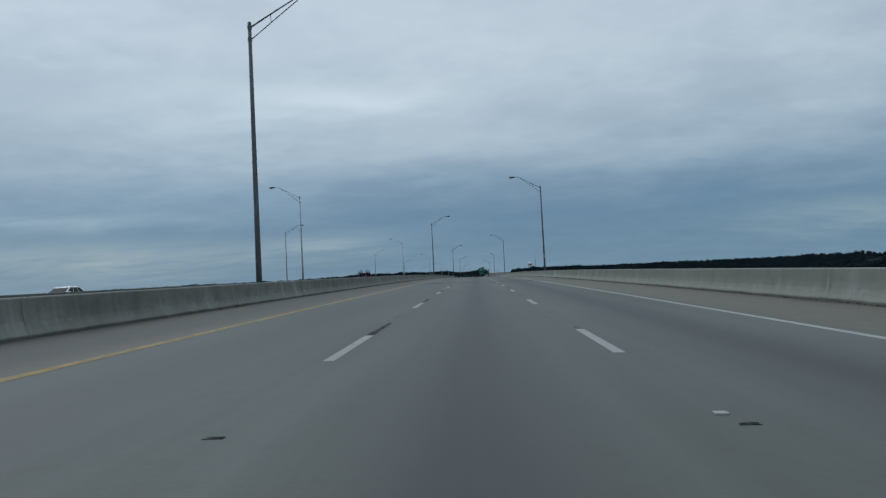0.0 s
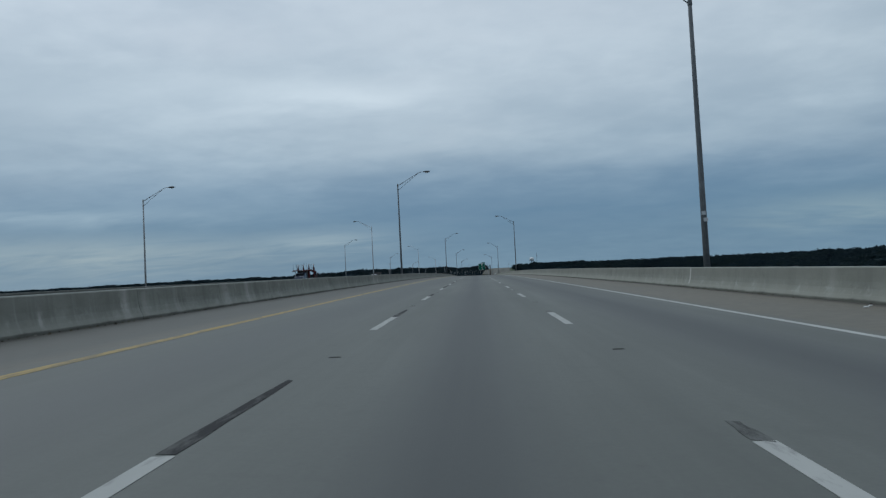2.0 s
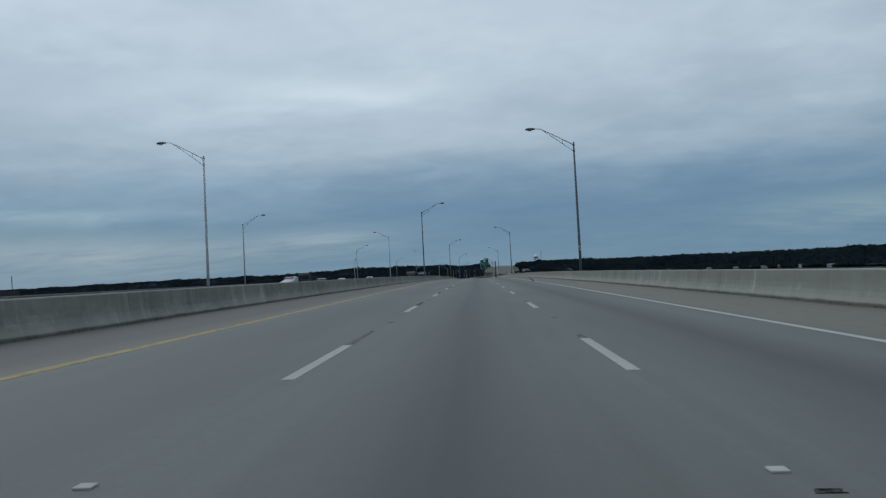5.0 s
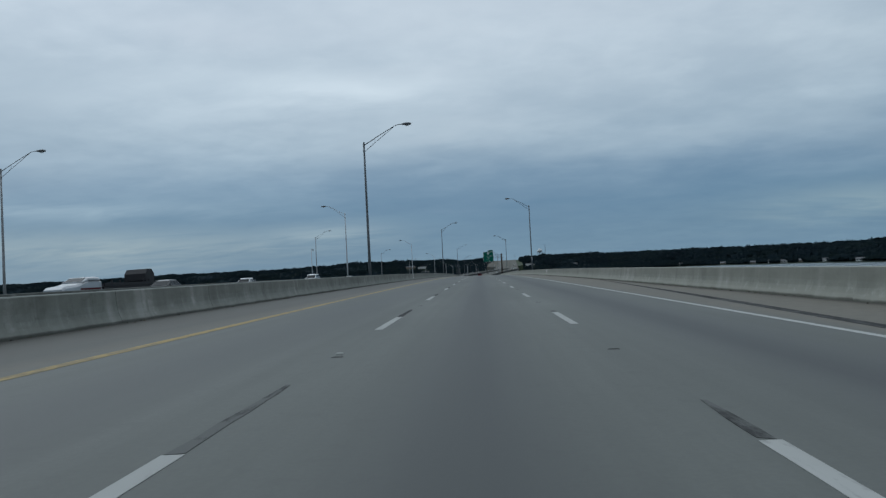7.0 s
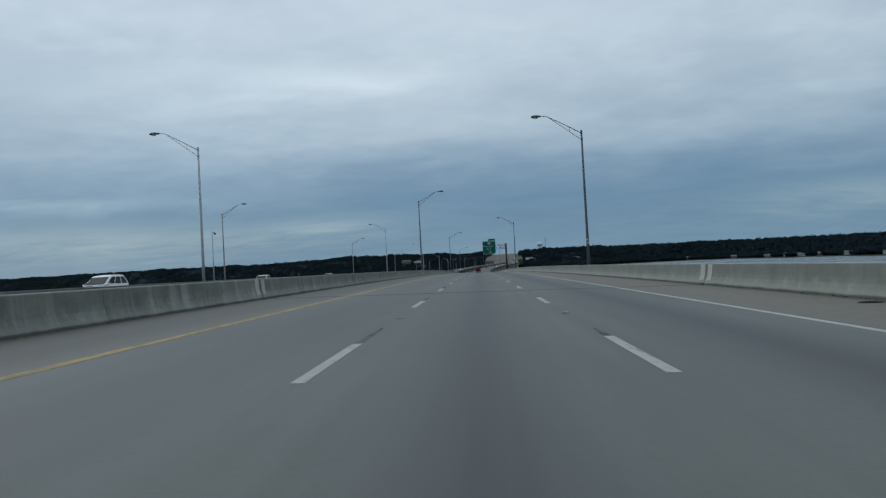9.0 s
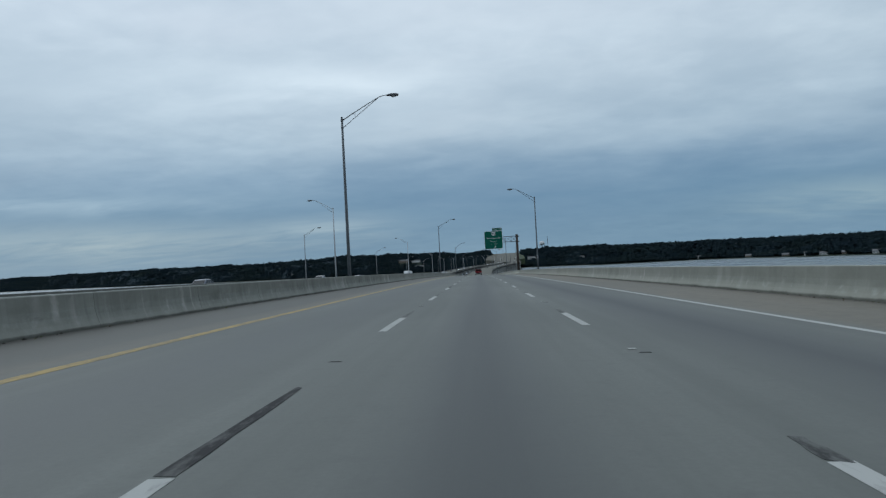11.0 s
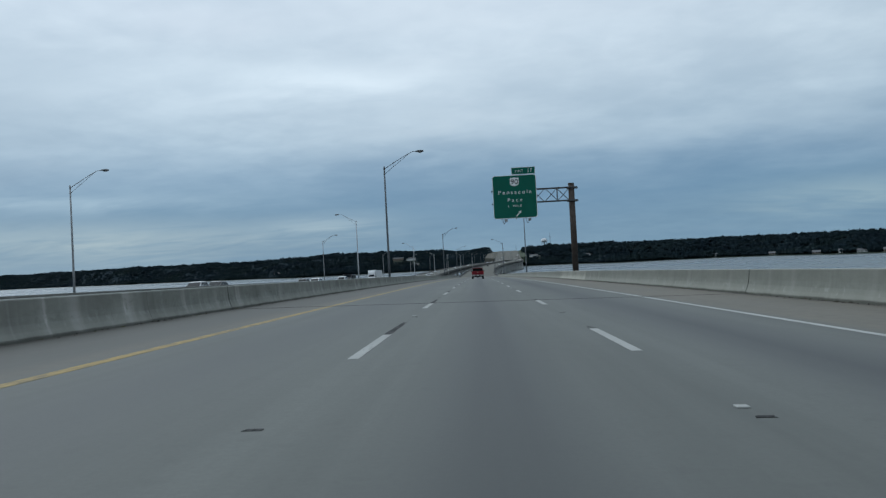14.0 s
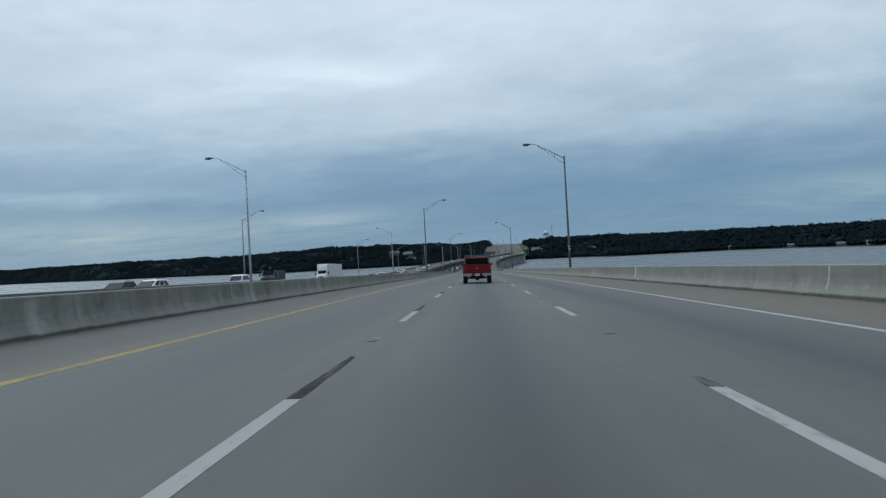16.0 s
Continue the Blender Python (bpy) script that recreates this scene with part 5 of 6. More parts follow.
def pickup(m):
    """Red crew-cab pickup seen from behind, with a ladder rack."""
    ob = thing("pickup_truck", "red pickup truck with a ladder rack in the middle lane", "pickup truck", m)
    w, L = 0.98, 2.85
    P = P_RED
    # lower sides of the bed and the front
    rings = [section(-L + 0.1, w, 0.62, 1.30, 0.07), section(-L + 0.5, w, 0.55, 1.31, 0.07), section(-0.6, w, 0.52, 1.30, 0.07)]
    part("bed", loft(bmesh.new(), rings), P, ob)
    rings = [section(-0.6, w, 0.50, 1.26, 0.1), section(1.0, w, 0.50, 1.26, 0.1), section(2.3, w * 0.98, 0.52, 1.18, 0.14), section(L, w * 0.86, 0.58, 1.05, 0.14)]
    part("body", loft(bmesh.new(), rings), P, ob)
    gate = part("tailgate", boxed(-w + 0.13, w - 0.13, -L + 0.055, -L + 0.11, 0.72, 1.30, bevel=0.02), P, ob)
    part("tailgate_panel", boxed(-w + 0.24, w - 0.24, -L + 0.04, -L + 0.055, 0.80, 1.20, bevel=0.006), P, gate)
    part("badge", loft(bmesh.new(), [[(-0.09, y, 1.05), (-0.03, y, 1.035), (0.09, y, 1.04), (0.09, y, 1.07), (0.03, y, 1.085), (-0.09, y, 1.08)] for y in (-L + 0.03, -L + 0.04)]), M_GOLD, gate)
    part("tailgate_handle", boxed(-0.12, 0.12, -L + 0.035, -L + 0.055, 1.15, 1.20, bevel=0.008), M_TRIM, gate)
    part("bed_rail", boxed(-w, w, -L + 0.08, -L + 0.16, 1.30, 1.335, bevel=0.01), M_TRIM, ob)
    for sx in (-1, 1):
        part("tail_light", boxed(sx * (w - 0.065) - 0.062, sx * (w - 0.065) + 0.062, -L + 0.05, -L + 0.13, 0.88, 1.25, bevel=0.012), M_TAIL, ob)
        part("bed_rail", boxed(sx * (w - 0.05) - 0.05, sx * (w - 0.05) + 0.05, -L + 0.1, -0.65, 1.31, 1.345, bevel=0.01), M_TRIM, ob)
    # bumper in three pieces: bright ends and a dark middle step
    for sx in (-1, 1):
        part("bumper_end", boxed(sx * 0.66 - 0.30, sx * 0.66 + 0.30, -L - 0.06, -L + 0.1, 0.52, 0.70, bevel=0.03), M_CHROME, ob, "dull chrome bumper end")
    part("bumper_step", boxed(-0.37, 0.37, -L - 0.03, -L + 0.1, 0.50, 0.66, bevel=0.02), M_TRIM, ob)
    plate = part("number_plate", boxed(-0.16, 0.16, -L - 0.045, -L - 0.035, 0.54, 0.69, bevel=0.003), M_PLATE, ob)
    part("plate_bar", boxed(-0.12, 0.12, -L - 0.049, -L - 0.046, 0.59, 0.64), M_PLATE_BAR, plate)
    part("hitch", boxed(-0.06, 0.06, -L - 0.1, -L + 0.2, 0.38, 0.48, bevel=0.01), M_TRIM, ob)
    part("rear_axle", tube(bmesh.new(), (-0.8, -1.75, 0.38), (0.8, -1.75, 0.38), 0.06, n=10), M_TRIM, ob)
    part("differential", loft(bmesh.new(), [[(0.16 * math.cos(a) * k, -1.75 + d, 0.37 + 0.16 * math.sin(a) * k) for a in [j * math.pi / 6 for j in range(12)]] for d, k in ((-0.18, 0.5), (-0.1, 1), (0.1, 1), (0.2, 0.4))]), M_TRIM, ob, smooth=True)
    part("frame_rail", boxed(-0.5, 0.5, -L + 0.15, 2.2, 0.44, 0.56, bevel=0.02), M_TRIM, ob)
    # cab
    zb, zt = 1.24, 1.86
    rings = []
    for z, k, e in ((zb, 0, 0), (zb + 0.5, 0.8, 0), (zt - 0.03, 0.97, 0.03), (zt, 1.0, 0.12)):
        ww = 0.93 - 0.13 * k - e * 0.6
        rings.append([(-ww, -0.58 + 0.12 * k + e, z), (ww, -0.58 + 0.12 * k + e, z), (ww, 1.45 - 0.55 * k - e, z), (-ww, 1.45 - 0.55 * k - e, z)])
    part("cab", loft(bmesh.new(), rings), P, ob)
    part("rear_window", slab([(-0.83, -0.585, 1.30), (0.83, -0.585, 1.30), (0.75, -0.485, 1.78), (-0.75, -0.485, 1.78)], 0.004, (0, -1, 0.2)), M_GLASS_DARK, ob)
    part("windscreen", slab([(-0.82, 1.40, 1.30), (0.82, 1.40, 1.30), (0.74, 1.02, 1.75), (-0.74, 1.02, 1.75)], 0.004, (0, 1, 0.8)), M_GLASS_DARK, ob)
    part("brake_light", boxed(-0.12, 0.12, -0.475, -0.44, 1.79, 1.83, bevel=0.006), M_TAIL, ob)
    for sx in (-1, 1):
        for ya, yb in ((-0.42, 0.28), (0.36, 1.1)):
            part("side_window", slab([(sx * 0.915, ya, 1.32), (sx * 0.915, yb + 0.12, 1.32), (sx * 0.83, yb - 0.12, 1.74), (sx * 0.83, ya + 0.03, 1.74)], 0.004, (sx, 0, 0.2)), M_GLASS_DARK, ob)
        mir = part("mirror", boxed(sx * 1.06 - 0.08, sx * 1.06 + 0.08, 1.02, 1.14, 1.24, 1.44, bevel=0.03), M_TRIM, ob)
        part("mirror_arm", tube(bmesh.new(), (sx * 0.9, 1.08, 1.32), (sx * 1.02, 1.08, 1.34), 0.025, n=6), M_TRIM, mir)
        part("headlight", boxed(sx * 0.7 - 0.14, sx * 0.7 + 0.14, L - 0.12, L - 0.02, 0.82, 1.0, bevel=0.02), M_HEADLAMP, ob)
        for y in (-1.75, 1.85):
            wheel(ob, sx * 0.985, y, 0.39, 0.26)
    # ladder rack over bed and cab
    for y in (-L + 0.25, -0.9):
        for sx in (-1, 1):
            part("rack_post", tube(bmesh.new(), (sx * 0.88, y, 1.34), (sx * 0.82, y, 1.95), 0.018, n=6), M_STEEL_DARK, ob)
        part("rack_bar", tube(bmesh.new(), (-0.86, y, 1.95), (0.86, y, 1.95), 0.018, n=8), M_STEEL_DARK, ob)
    part("rack_bar", tube(bmesh.new(), (-0.82, 0.9, 1.95), (0.82, 0.9, 1.95), 0.018, n=8), M_STEEL_DARK, ob)
    for sx in (-1, 1):
        part("rack_rail", tube(bmesh.new(), (sx * 0.82, -L + 0.2, 1.95), (sx * 0.82, 1.0, 1.95), 0.018, n=8), M_STEEL_DARK, ob)
    return ob


pickup(along(ours, 593.9, 596, -0.32))


def heading(side, y, x, turn=0):
    return along(side, y, y + 2, x) @ pose(0, 0, 0, 0, 0, turn)


car("suv", heading(other, 359.5, -29.0, 180), P_WHITE, "white sport utility car coming the other way", 4.8, 1.92, 1.78, "suv")
car("suv", heading(other, 605, -33.0, 180), P_DARK, "dark grey sport utility car coming the other way", 4.5, 1.85, 1.62, "suv")
car("estate_car", heading(other, 607.5, -31.2, 180), P_WHITE, "white estate car coming the other way", 5.2, 1.88, 1.6, "suv")
car("suv", heading(other, 629.5, -30.4, 180), P_WHITE, "white crossover car ahead of a dark truck", 4.6, 1.88, 1.85, "suv")
car("sedan", heading(other, 509, -31.0, 180), P_SILVER, "silver saloon car ahead of a dark one", 4.7, 1.82, 1.5)
car("sedan", heading(other, 550, -30.8, 180), P_SILVER, "grey saloon car close behind a dark one", 4.7, 1.82, 1.5)
car("sedan", heading(other, 557, -31.2, 180), P_DARK, "dark saloon car close ahead of a grey one", 4.7, 1.82, 1.5)
car("sedan", heading(other, 409, -32.0, 180), P_SILVER, "silver saloon car on the opposite bridge", 4.7, 1.82, 1.48)
car("sedan", heading(other, 304, -29.6, 180), P_DARK, "dark saloon car with its headlights on", 4.7, 1.82, 1.5)
car("sedan", heading(other, 331, -31.0, 180), P_WHITE, "white saloon car coming the other way", 4.6, 1.8, 1.48)
car("sedan", heading(other, 58, -35.0, 180), P_WHITE, "white saloon car on the far lane of the opposite bridge", 4.7, 1.82, 1.5)
car("sedan", heading(other, 452, -31.5, 180), P_BLUE, "dark blue saloon car coming the other way", 4.7, 1.82, 1.48)
car("sedan", heading(other, 745, -31.0, 180), P_SILVER, "silver saloon car far along the opposite bridge", 4.7, 1.82, 1.48)
car("suv", heading(other, 790, -34.5, 180), P_WHITE, "white sport utility car far along the opposite bridge", 4.7, 1.85, 1.72, "suv")
for k, (y, x, pt) in enumerate(((840, -31, P_DARK), (868, -34, P_WHITE), (905, -31, P_SILVER), (960, -34, P_WHITE))):
    car("sedan", heading(other, y, x, 180), pt, "small saloon car far along the opposite bridge", 4.6, 1.8, 1.5)
for y, x, pt in ((815, -31, P_WHITE), (884, -37, P_WHITE), (930, -34, P_WHITE), (985, -31, P_SILVER), (1020, -37, P_WHITE), (1075, -34, P_DARK), (1130, -31, P_WHITE), (1210, -34, P_SILVER)):
    car("suv", heading(other, y, x, 180), pt, "distant pale car in a column on the opposite bridge" if pt is not P_DARK else "distant dark car on the opposite bridge", 4.7, 1.85, 1.7, "suv")
for y, x, pt in ((1180, -3.7, P_DARK), (1260, 3.5, P_WHITE), (1345, -0.1, P_SILVER), (1420, -3.7, P_WHITE), (1510, 3.5, P_DARK), (1600, -0.1, P_WHITE)):
    away = car("sedan", heading(ours, y, x, 0), pt, "distant car driving away along the bridge", 4.6, 1.82, 1.5)
    tagged(away, "distant dark car driving away along the bridge" if pt is P_DARK else "distant pale car driving away along the bridge", "car", "cars far ahead on the bridge")


QUEUE = ((1280, -34, P_WHITE), (1330, -31, P_SILVER), (1385, -37, P_DARK), (1450, -31, P_WHITE), (1520, -34, P_WHITE), (1600, -37, P_DARK), (1690, -31, P_SILVER), (1780, -34, P_WHITE), (1860, -37, P_DARK), (1950, -31, P_WHITE))
for y, x, pt in QUEUE:
    car("suv", heading(other, y, x, 180), pt, "distant dark car coming down the far bluff" if pt is P_DARK else "distant pale car coming down the far bluff", 4.8, 1.9, 1.75, "suv")
for y, x, pt in ((1660, 3.5, P_WHITE), (1700, -3.7, P_DARK), (1745, -0.1, P_SILVER), (1790, 3.5, P_DARK), (1835, -3.7, P_WHITE), (1890, 3.5, P_DARK), (1960, -0.1, P_DARK), (2040, 3.5, P_WHITE)):
    away = car("suv", heading(ours, y, x, 0), pt, "distant dark car climbing the far bluff" if pt is P_DARK else "distant pale car climbing the far bluff", 4.8, 1.9, 1.75, "suv")
    tagged(away, group="cars far ahead on the bridge")


def box_truck(m, paint, body_paint, label, long=7.5, tall=3.4, name="box_truck"):
    ob = thing(name, label, "truck", m, "traffic on the opposite bridge")
    w = 1.2
    part("cargo_box", boxed(-w, w, -long / 2 - 1.0, long / 2 - 1.0, 1.05, tall, bevel=0.05), body_paint, ob)
    for sx in (-1, 1):
        part("corner_post", boxed(sx * w - 0.03, sx * w + 0.03, long / 2 - 1.06, long / 2 - 0.98, 1.05, tall - 0.04, bevel=0.01), M_ALU, ob)
    y0 = long / 2 - 0.9
    rings = [section(y0, w * 0.92, 0.55, 2.5, 0.12, 0.08), section(y0 + 0.7, w * 0.92, 0.5, 2.48, 0.14, 0.08), section(y0 + 1.25, w * 0.9, 0.5, 1.75, 0.16, 0.08), section(y0 + 2.0, w * 0.84, 0.5, 1.5, 0.16, 0.06), section(y0 + 2.2, w * 0.74, 0.55, 1.25, 0.12)]
    part("cab", loft(bmesh.new(), rings), paint, ob)
    part("roof_fairing", loft(bmesh.new(), [section(y0 - 0.02, w * 0.85, 2.4, tall - 0.1, 0.1, 0.05), section(y0 + 0.35, w * 0.84, 2.42, tall - 0.18, 0.15, 0.1), section(y0 + 0.65, w * 0.8, 2.42, tall - 0.55, 0.15, 0.1), section(y0 + 0.85, w * 0.7, 2.44, 2.52, 0.02)]), paint, ob)
    part("windscreen", slab([(-0.92, y0 + 1.22, 1.78), (0.92, y0 + 1.22, 1.78), (0.85, y0 + 0.76, 2.40), (-0.85, y0 + 0.76, 2.40)], 0.006, (0, 1, 0.7)), M_GLASS, ob)
    for sx in (-1, 1):
        part("side_window", slab([(sx * w * 0.92, y0 + 0.15, 1.65), (sx * w * 0.92, y0 + 0.9, 1.65), (sx * w * 0.9, y0 + 0.7, 2.25), (sx * w * 0.9, y0 + 0.15, 2.25)], 0.005, (sx, 0, 0)), M_GLASS, ob)
        part("mirror", boxed(sx * 1.35 - 0.1, sx * 1.35 + 0.1, y0 + 0.95, y0 + 1.05, 1.7, 2.15, bevel=0.03), M_TRIM, ob)
        part("headlight", boxed(sx * 0.66 - 0.14, sx * 0.66 + 0.14, y0 + 2.08, y0 + 2.2, 0.85, 1.05, bevel=0.02), M_HEADLAMP, ob)
        for y in (-long / 2 + 0.6, y0 + 1.4):
            wheel(ob, sx * 1.12, y, 0.48, 0.3)
    part("grille", boxed(-0.42, 0.42, y0 + 2.17, y0 + 2.23, 0.75, 1.2, bevel=0.02), M_TRIM, ob)
    part("bumper", boxed(-1.0, 1.0, y0 + 2.1, y0 + 2.3, 0.45, 0.7, bevel=0.04), M_CHROME, ob)
    part("chassis", boxed(-0.5, 0.5, -long / 2 - 0.9, y0 + 1.5, 0.7, 1.04, bevel=0.02), M_TRIM, ob)
    return ob


box_truck(heading(other, 694.5, -32.6, 180), P_WHITE, P_WHITE, "white tall lorry with a long box body coming the other way", 14.5, 3.8)
box_truck(heading(other, 655, -33.5, 180), P_DARK, P_DARK, "dark truck with a plain dark cargo body", 4.6, 2.45)


def car_hauler(m):
    """Car transporter, its decks empty: a dark cab under an upper deck that droops behind, red lifting posts, a long low trailer with stakes."""
    ob = thing("car_hauler", "red empty car transporter with a dark cab and upright stakes", "truck", m, "traffic on the opposite bridge")
    w = 1.25
    rings = [section(3.9, 1.15, 0.55, 2.45, 0.12, 0.08), section(5.0, 1.15, 0.5, 2.42, 0.14, 0.08), section(5.6, 1.12, 0.5, 1.8, 0.16, 0.08), section(6.7, 1.0, 0.5, 1.55, 0.16, 0.06), section(6.9, 0.9, 0.55, 1.3, 0.12)]
    part("cab", loft(bmesh.new(), rings), P_BLUE, ob)
    part("windscreen", slab([(-0.98, 5.55, 1.86), (0.98, 5.55, 1.86), (0.92, 5.1, 2.34), (-0.92, 5.1, 2.34)], 0.006, (0, 1, 0.7)), M_GLASS, ob)
    part("headboard", boxed(-1.12, 1.12, 2.2, 3.2, 1.0, 2.85, bevel=0.03), M_TRIM, ob, "black panelled headboard behind the cab")
    for sx in (-1, 1):
        # upper deck: level over the cab, then drooping to its tail
        top = [(7.0, 2.78), (5.2, 2.95), (2.0, 3.0), (-2.6, 3.0), (-4.4, 2.86), (-6.0, 2.5), (-7.0, 2.05)]
        part("deck_beam", loft(bmesh.new(), [[(sx * w - 0.07, y, z - 0.10), (sx * w + 0.07, y, z - 0.10), (sx * w + 0.07, y, z + 0.10), (sx * w - 0.07, y, z + 0.10)] for y, z in top]), P_TRUCK_RED, ob)
        part("deck_track", loft(bmesh.new(), [[(sx * 0.8 - 0.26, y, z - 0.04), (sx * 0.8 + 0.26, y, z - 0.04), (sx * 0.8 + 0.26, y, z + 0.03), (sx * 0.8 - 0.26, y, z + 0.03)] for y, z in top]), M_TRIM, ob)
        for y, zt in ((-3.4, 3.55), (1.7, 3.5)):
            part("lifting_post", boxed(sx * w - 0.17, sx * w + 0.17, y - 0.2, y + 0.2, 1.05, zt, bevel=0.03), P_TRUCK_RED, ob)
            part("piston", tube(bmesh.new(), (sx * w, y, zt), (sx * w, y, zt + 0.75), 0.13, n=10), M_CHROME, ob, "dull steel piston", True)
        for ya, za, yb, zb in ((-3.2, 1.3, -4.6, 2.8), (-5.4, 1.3, -6.6, 2.2), (-3.6, 1.9, -2.2, 2.9), (4.2, 2.45, 5.6, 2.9)):
            part("brace", tube(bmesh.new(), (sx * w, ya, za), (sx * w, yb, zb), 0.065, n=8), P_TRUCK_RED, ob)
        part("tail_strut", tube(bmesh.new(), (sx * w, -6.9, 2.1), (sx * w, -5.6, 1.2), 0.07, n=8), M_TRIM, ob)
        part("trailer_beam", boxed(sx * w - 0.09, sx * w + 0.09, -24.0, 2.0, 1.05, 1.42, bevel=0.02), M_TRIM, ob)
        part("trailer_track", boxed(sx * 0.8 - 0.25, sx * 0.8 + 0.25, -24.0, 2.0, 1.2, 1.27), M_TRIM, ob)
        for y in (-23.2, -20.8, -18.0, -15.4, -13.0, -10.4, -8.4):
            part("stake", tube(bmesh.new(), (sx * w, y, 1.2), (sx * w, y, 2.55), 0.03, n=6), M_TRIM, ob)
        for y in (6.4, 3.4, 0.2, -1.6):
            part("stake", tube(bmesh.new(), (sx * 1.2, y, 2.9), (sx * 1.2, y, 4.35), 0.03, n=6), M_TRIM, ob)
        for y in (-19.5, -18.2, 2.6, 5.9):
            wheel(ob, sx * 1.15, y, 0.48, 0.3)
    for y in (-5.6, -3.4, 1.7, 5.4):
        part("cross_beam", boxed(-w, w, y - 0.08, y + 0.08, 2.62 if y < -5 else 2.84, 2.76 if y < -5 else 2.98, bevel=0.01), P_TRUCK_RED, ob)
    part("chassis", boxed(-0.5, 0.5, -23.5, 6.2, 0.65, 1.0, bevel=0.02), M_TRIM, ob)
    return ob


def flatbed_truck(m):
    """Silver crew cab with a red stripe, a low dark bed behind it and an eight-sided drum at the tail."""
    ob = thing("flatbed_truck", "silver truck with a red stripe, low dark bed and black drum", "truck", m, "traffic on the opposite bridge")
    w = 1.02
    rings = [section(2.2, w, 0.5, 1.72, 0.12, 0.1), section(4.2, w, 0.48, 1.75, 0.14, 0.1), section(5.6, w, 0.48, 1.45, 0.16, 0.08), section(7.2, w * 0.94, 0.5, 1.3, 0.16, 0.06), section(7.6, w * 0.8, 0.55, 1.1, 0.12)]
    part("body", loft(bmesh.new(), rings), P_SILVER, ob)
    part("cab", loft(bmesh.new(), [section(2.3, w * 0.92, 1.66, 2.02, 0.1, 0.1), section(2.9, w * 0.92, 1.66, 2.08, 0.1, 0.12), section(4.0, w * 0.9, 1.66, 2.05, 0.1, 0.12), section(4.9, w * 0.86, 1.6, 1.66, 0.02)]), P_SILVER, ob)
    part("windscreen", slab([(-0.8, 4.86, 1.68), (0.8, 4.86, 1.68), (0.7, 4.1, 2.0), (-0.7, 4.1, 2.0)], 0.006, (0, 0.5, 1)), M_GLASS, ob)
    for sx in (-1, 1):
        part("stripe", boxed(sx * w - 0.012, sx * w + 0.012, 2.4, 5.4, 0.98, 1.14, bevel=0.004), P_TRUCK_RED, ob, "dull red stripe")
        for ya, yb in ((2.4, 3.1), (3.2, 4.0)):
            part("side_window", slab([(sx * 0.93, ya, 1.7), (sx * 0.93, yb + 0.1, 1.7), (sx * 0.86, yb - 0.1, 1.96), (sx * 0.86, ya, 1.96)], 0.005, (sx, 0, 0.2)), M_GLASS, ob)
        part("headlight", boxed(sx * 0.66 - 0.14, sx * 0.66 + 0.14, 7.42, 7.56, 0.78, 0.96, bevel=0.02), M_HEADLAMP, ob)
        part("side_rail", boxed(sx * 1.15 - 0.05, sx * 1.15 + 0.05, -8.0, 2.0, 1.2, 1.5, bevel=0.01), M_TRIM, ob)
        for y in (-6.2, -5.0, 0.8):
            part("post", boxed(sx * 1.15 - 0.05, sx * 1.15 + 0.05, y - 0.06, y + 0.06, 1.2, 1.78, bevel=0.01), M_TRIM, ob)
        for y in (-6.0, -4.8, 6.2):
            wheel(ob, sx * 1.05, y, 0.42, 0.28)
    part("bed", boxed(-1.15, 1.15, -8.0, 2.1, 0.95, 1.2, bevel=0.02), M_TRIM, ob)
    drum = [[(x, -6.6 + 1.0 * math.cos(k * math.pi / 4 + 0.39), 1.98 + 0.84 * math.sin(k * math.pi / 4 + 0.39)) for k in range(8)] for x in (-1.05, 1.05)]
    part("drum", loft(bmesh.new(), drum), M_TRIM, ob, "black eight-sided drum")
    return ob


flatbed_truck(heading(other, 300.5, -33.5, 180))
car_hauler(heading(other, 199.5, -32.0, 180) @ Matrix.Diagonal((0.8, 0.78, 0.88, 1)))

# ---------------------------------------------------------------- far shore buildings


def on_shore(az, off):
    r = shore_at(az) + off
    return Vector((HUB.x + r * math.sin(radians(az)), HUB.y + r * math.cos(radians(az)), WATER_Z + hill_at(az, off) - 0.3))


def house(az, off, w, d, h, wall, label, turn=0.0, storeys=1):
    p = on_shore(az, off)
    ob = thing("house", label, "house", Matrix.Translation(p) @ pose(0, 0, 0, 0, 0, -az + turn), "houses on the far shore")
    part("wall", boxed(-w / 2, w / 2, -d / 2, d / 2, 0, h), wall, ob)
    ridge = h + d * 0.28
    e = 0.5
    part("roof", loft(bmesh.new(), [[(x, -d / 2 - e, h - 0.1), (x, d / 2 + e, h - 0.1), (x, 0, ridge)] for x in (-w / 2 - e, w / 2 + e)]), M_ROOF, ob)
    for s in range(storeys):
        n = max(2, int(w / 3.2))
        for i in range(n):
            x = -w / 2 + (i + 0.5) * w / n
            z = 0.9 + s * h / storeys
            part("window", boxed(x - 0.6, x + 0.6, -d / 2 - 0.06, -d / 2 + 0.02, z, z + 1.3, bevel=0.02), M_WINDOW, ob)
    return ob


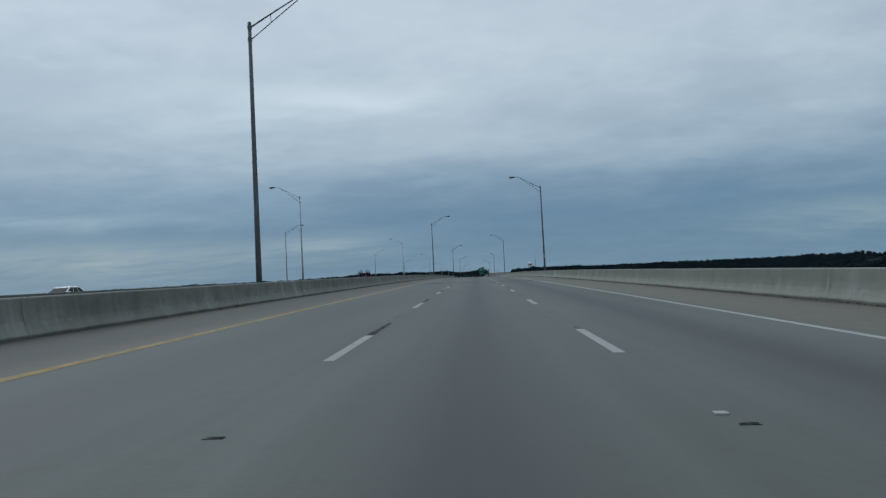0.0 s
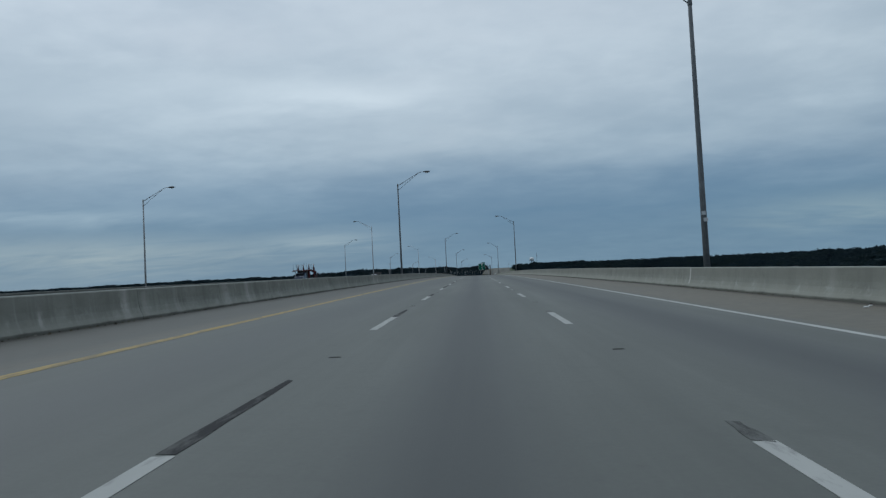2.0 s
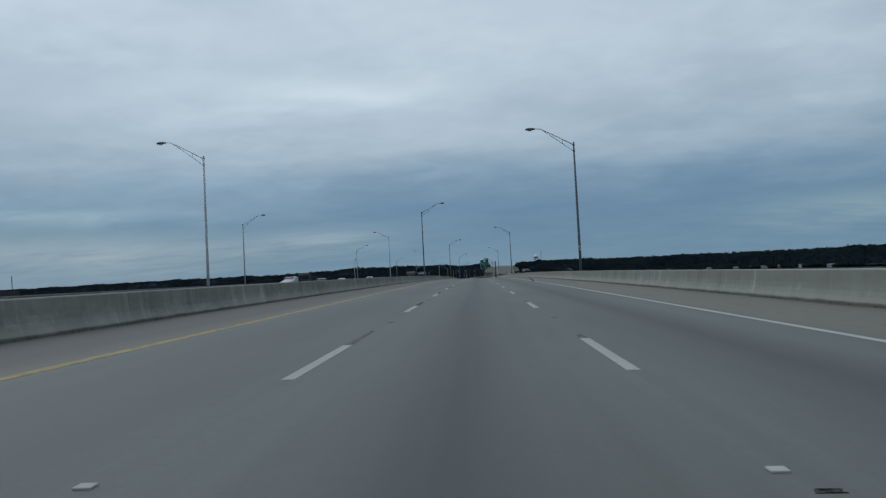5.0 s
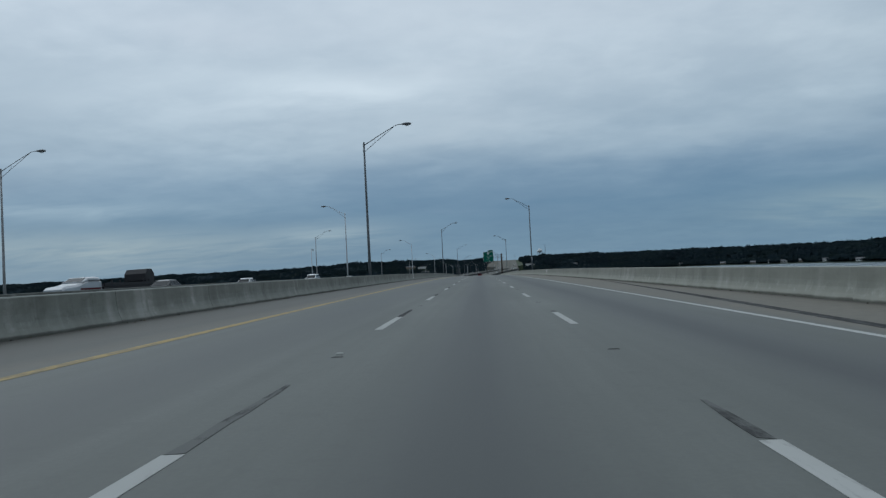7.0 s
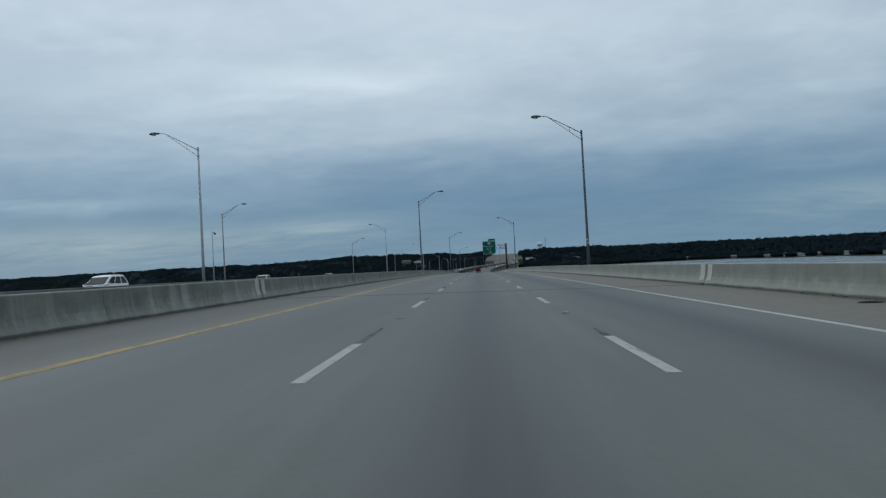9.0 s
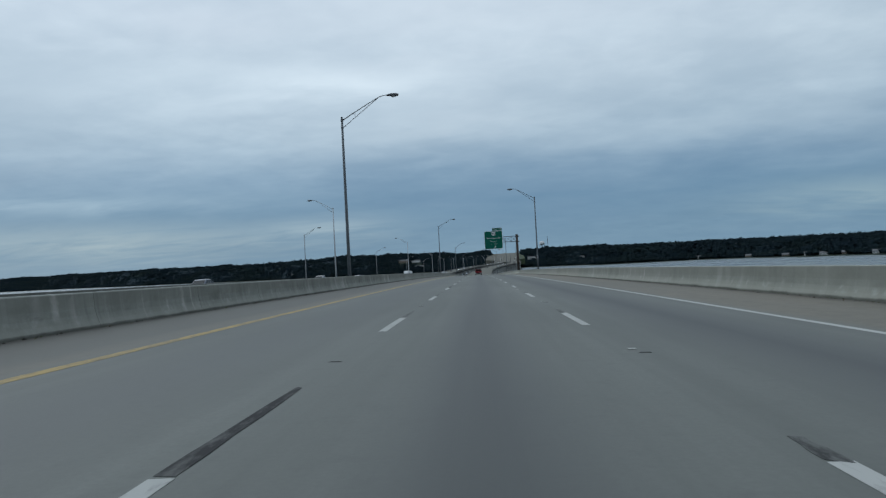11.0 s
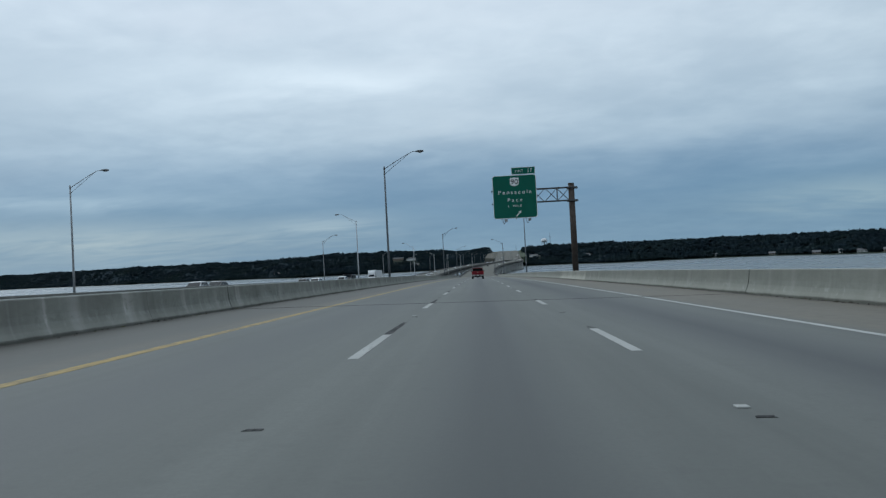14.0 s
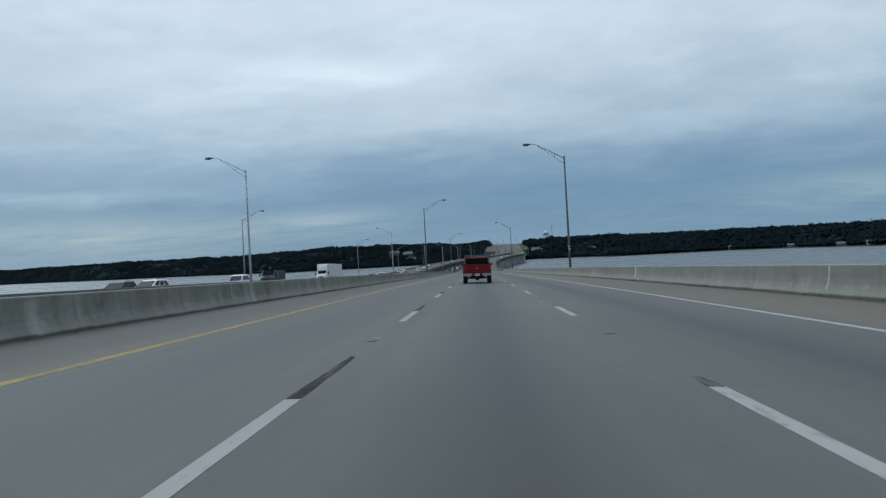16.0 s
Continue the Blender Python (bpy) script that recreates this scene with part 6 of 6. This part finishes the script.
for az, off, w, h, pale in HOUSES:
    storeys = 2 if h > 5 else 1
    house(az, off, w, 9 if storeys == 1 else 13, h, M_HOUSE_WHITE if pale else M_HOUSE_TAN,
          ("white house among the trees on the shore" if pale else "tan house low on the wooded shore") if storeys == 1 else
          ("pale two-storey building above the shore" if pale else "long reddish brick building above the shore"), 0, storeys)

# water tower on the hill
r = 1900.0
base = HUB + Vector((r * math.sin(radians(5.66)), r * math.cos(radians(5.66)), 0))
tower = thing("water_tower", "white spheroid water tower above the trees", "water tower", Matrix.Translation((base.x, base.y, 5.0)))
prof = ((40.6, 3.0), (41.4, 5.8), (43, 7.3), (45.5, 7.9), (48, 7.4), (50.2, 5.6), (51.5, 3.0), (52, 0.5))
part("tank", loft(bmesh.new(), [[(rr * math.cos(k * math.pi / 12), rr * math.sin(k * math.pi / 12), z) for k in range(24)] for z, rr in prof]), M_TANK, tower, smooth=True)
part("riser", tube(bmesh.new(), (0, 0, 0), (0, 0, 40.8), 1.0, n=12), M_STEEL_DARK, tower, smooth=True)
for k in range(6):
    a = k * math.pi / 3 + 0.3
    part("leg", tube(bmesh.new(), (7.8 * math.cos(a), 7.8 * math.sin(a), 0), (7.0 * math.cos(a), 7.0 * math.sin(a), 43), 0.4, n=8), M_STEEL_DARK, tower, smooth=True)
part("balcony", loft(bmesh.new(), [[(rr * math.cos(k * math.pi / 12), rr * math.sin(k * math.pi / 12), z) for k in range(24)] for z, rr in ((43.6, 7.6), (43.6, 8.7), (43.9, 8.7), (43.9, 7.6))]), M_STEEL_DARK, tower)
for az, el, thick in ((6.15, 2.1, 0.9), (3.3, 1.25, 0.6), (2.2, 1.15, 0.5)):
    r = 1950.0
    p = HUB + Vector((r * math.sin(radians(az)), r * math.cos(radians(az)), 0))
    z1 = 1.3 + r * math.tan(radians(el))
    mast = thing("radio_mast", "slender grey radio mast above the trees", "mast", Matrix.Translation((p.x, p.y, 0)))
    part("shaft", tube(bmesh.new(), (0, 0, 0), (0, 0, z1), thick, thick * 0.5, 8), M_STEEL_DARK, mast)
    for z in (z1 * 0.6, z1 * 0.85):
        part("platform", tube(bmesh.new(), (0, 0, z), (0, 0, z + 0.8), thick * 2.2, n=8), M_STEEL_DARK, mast)
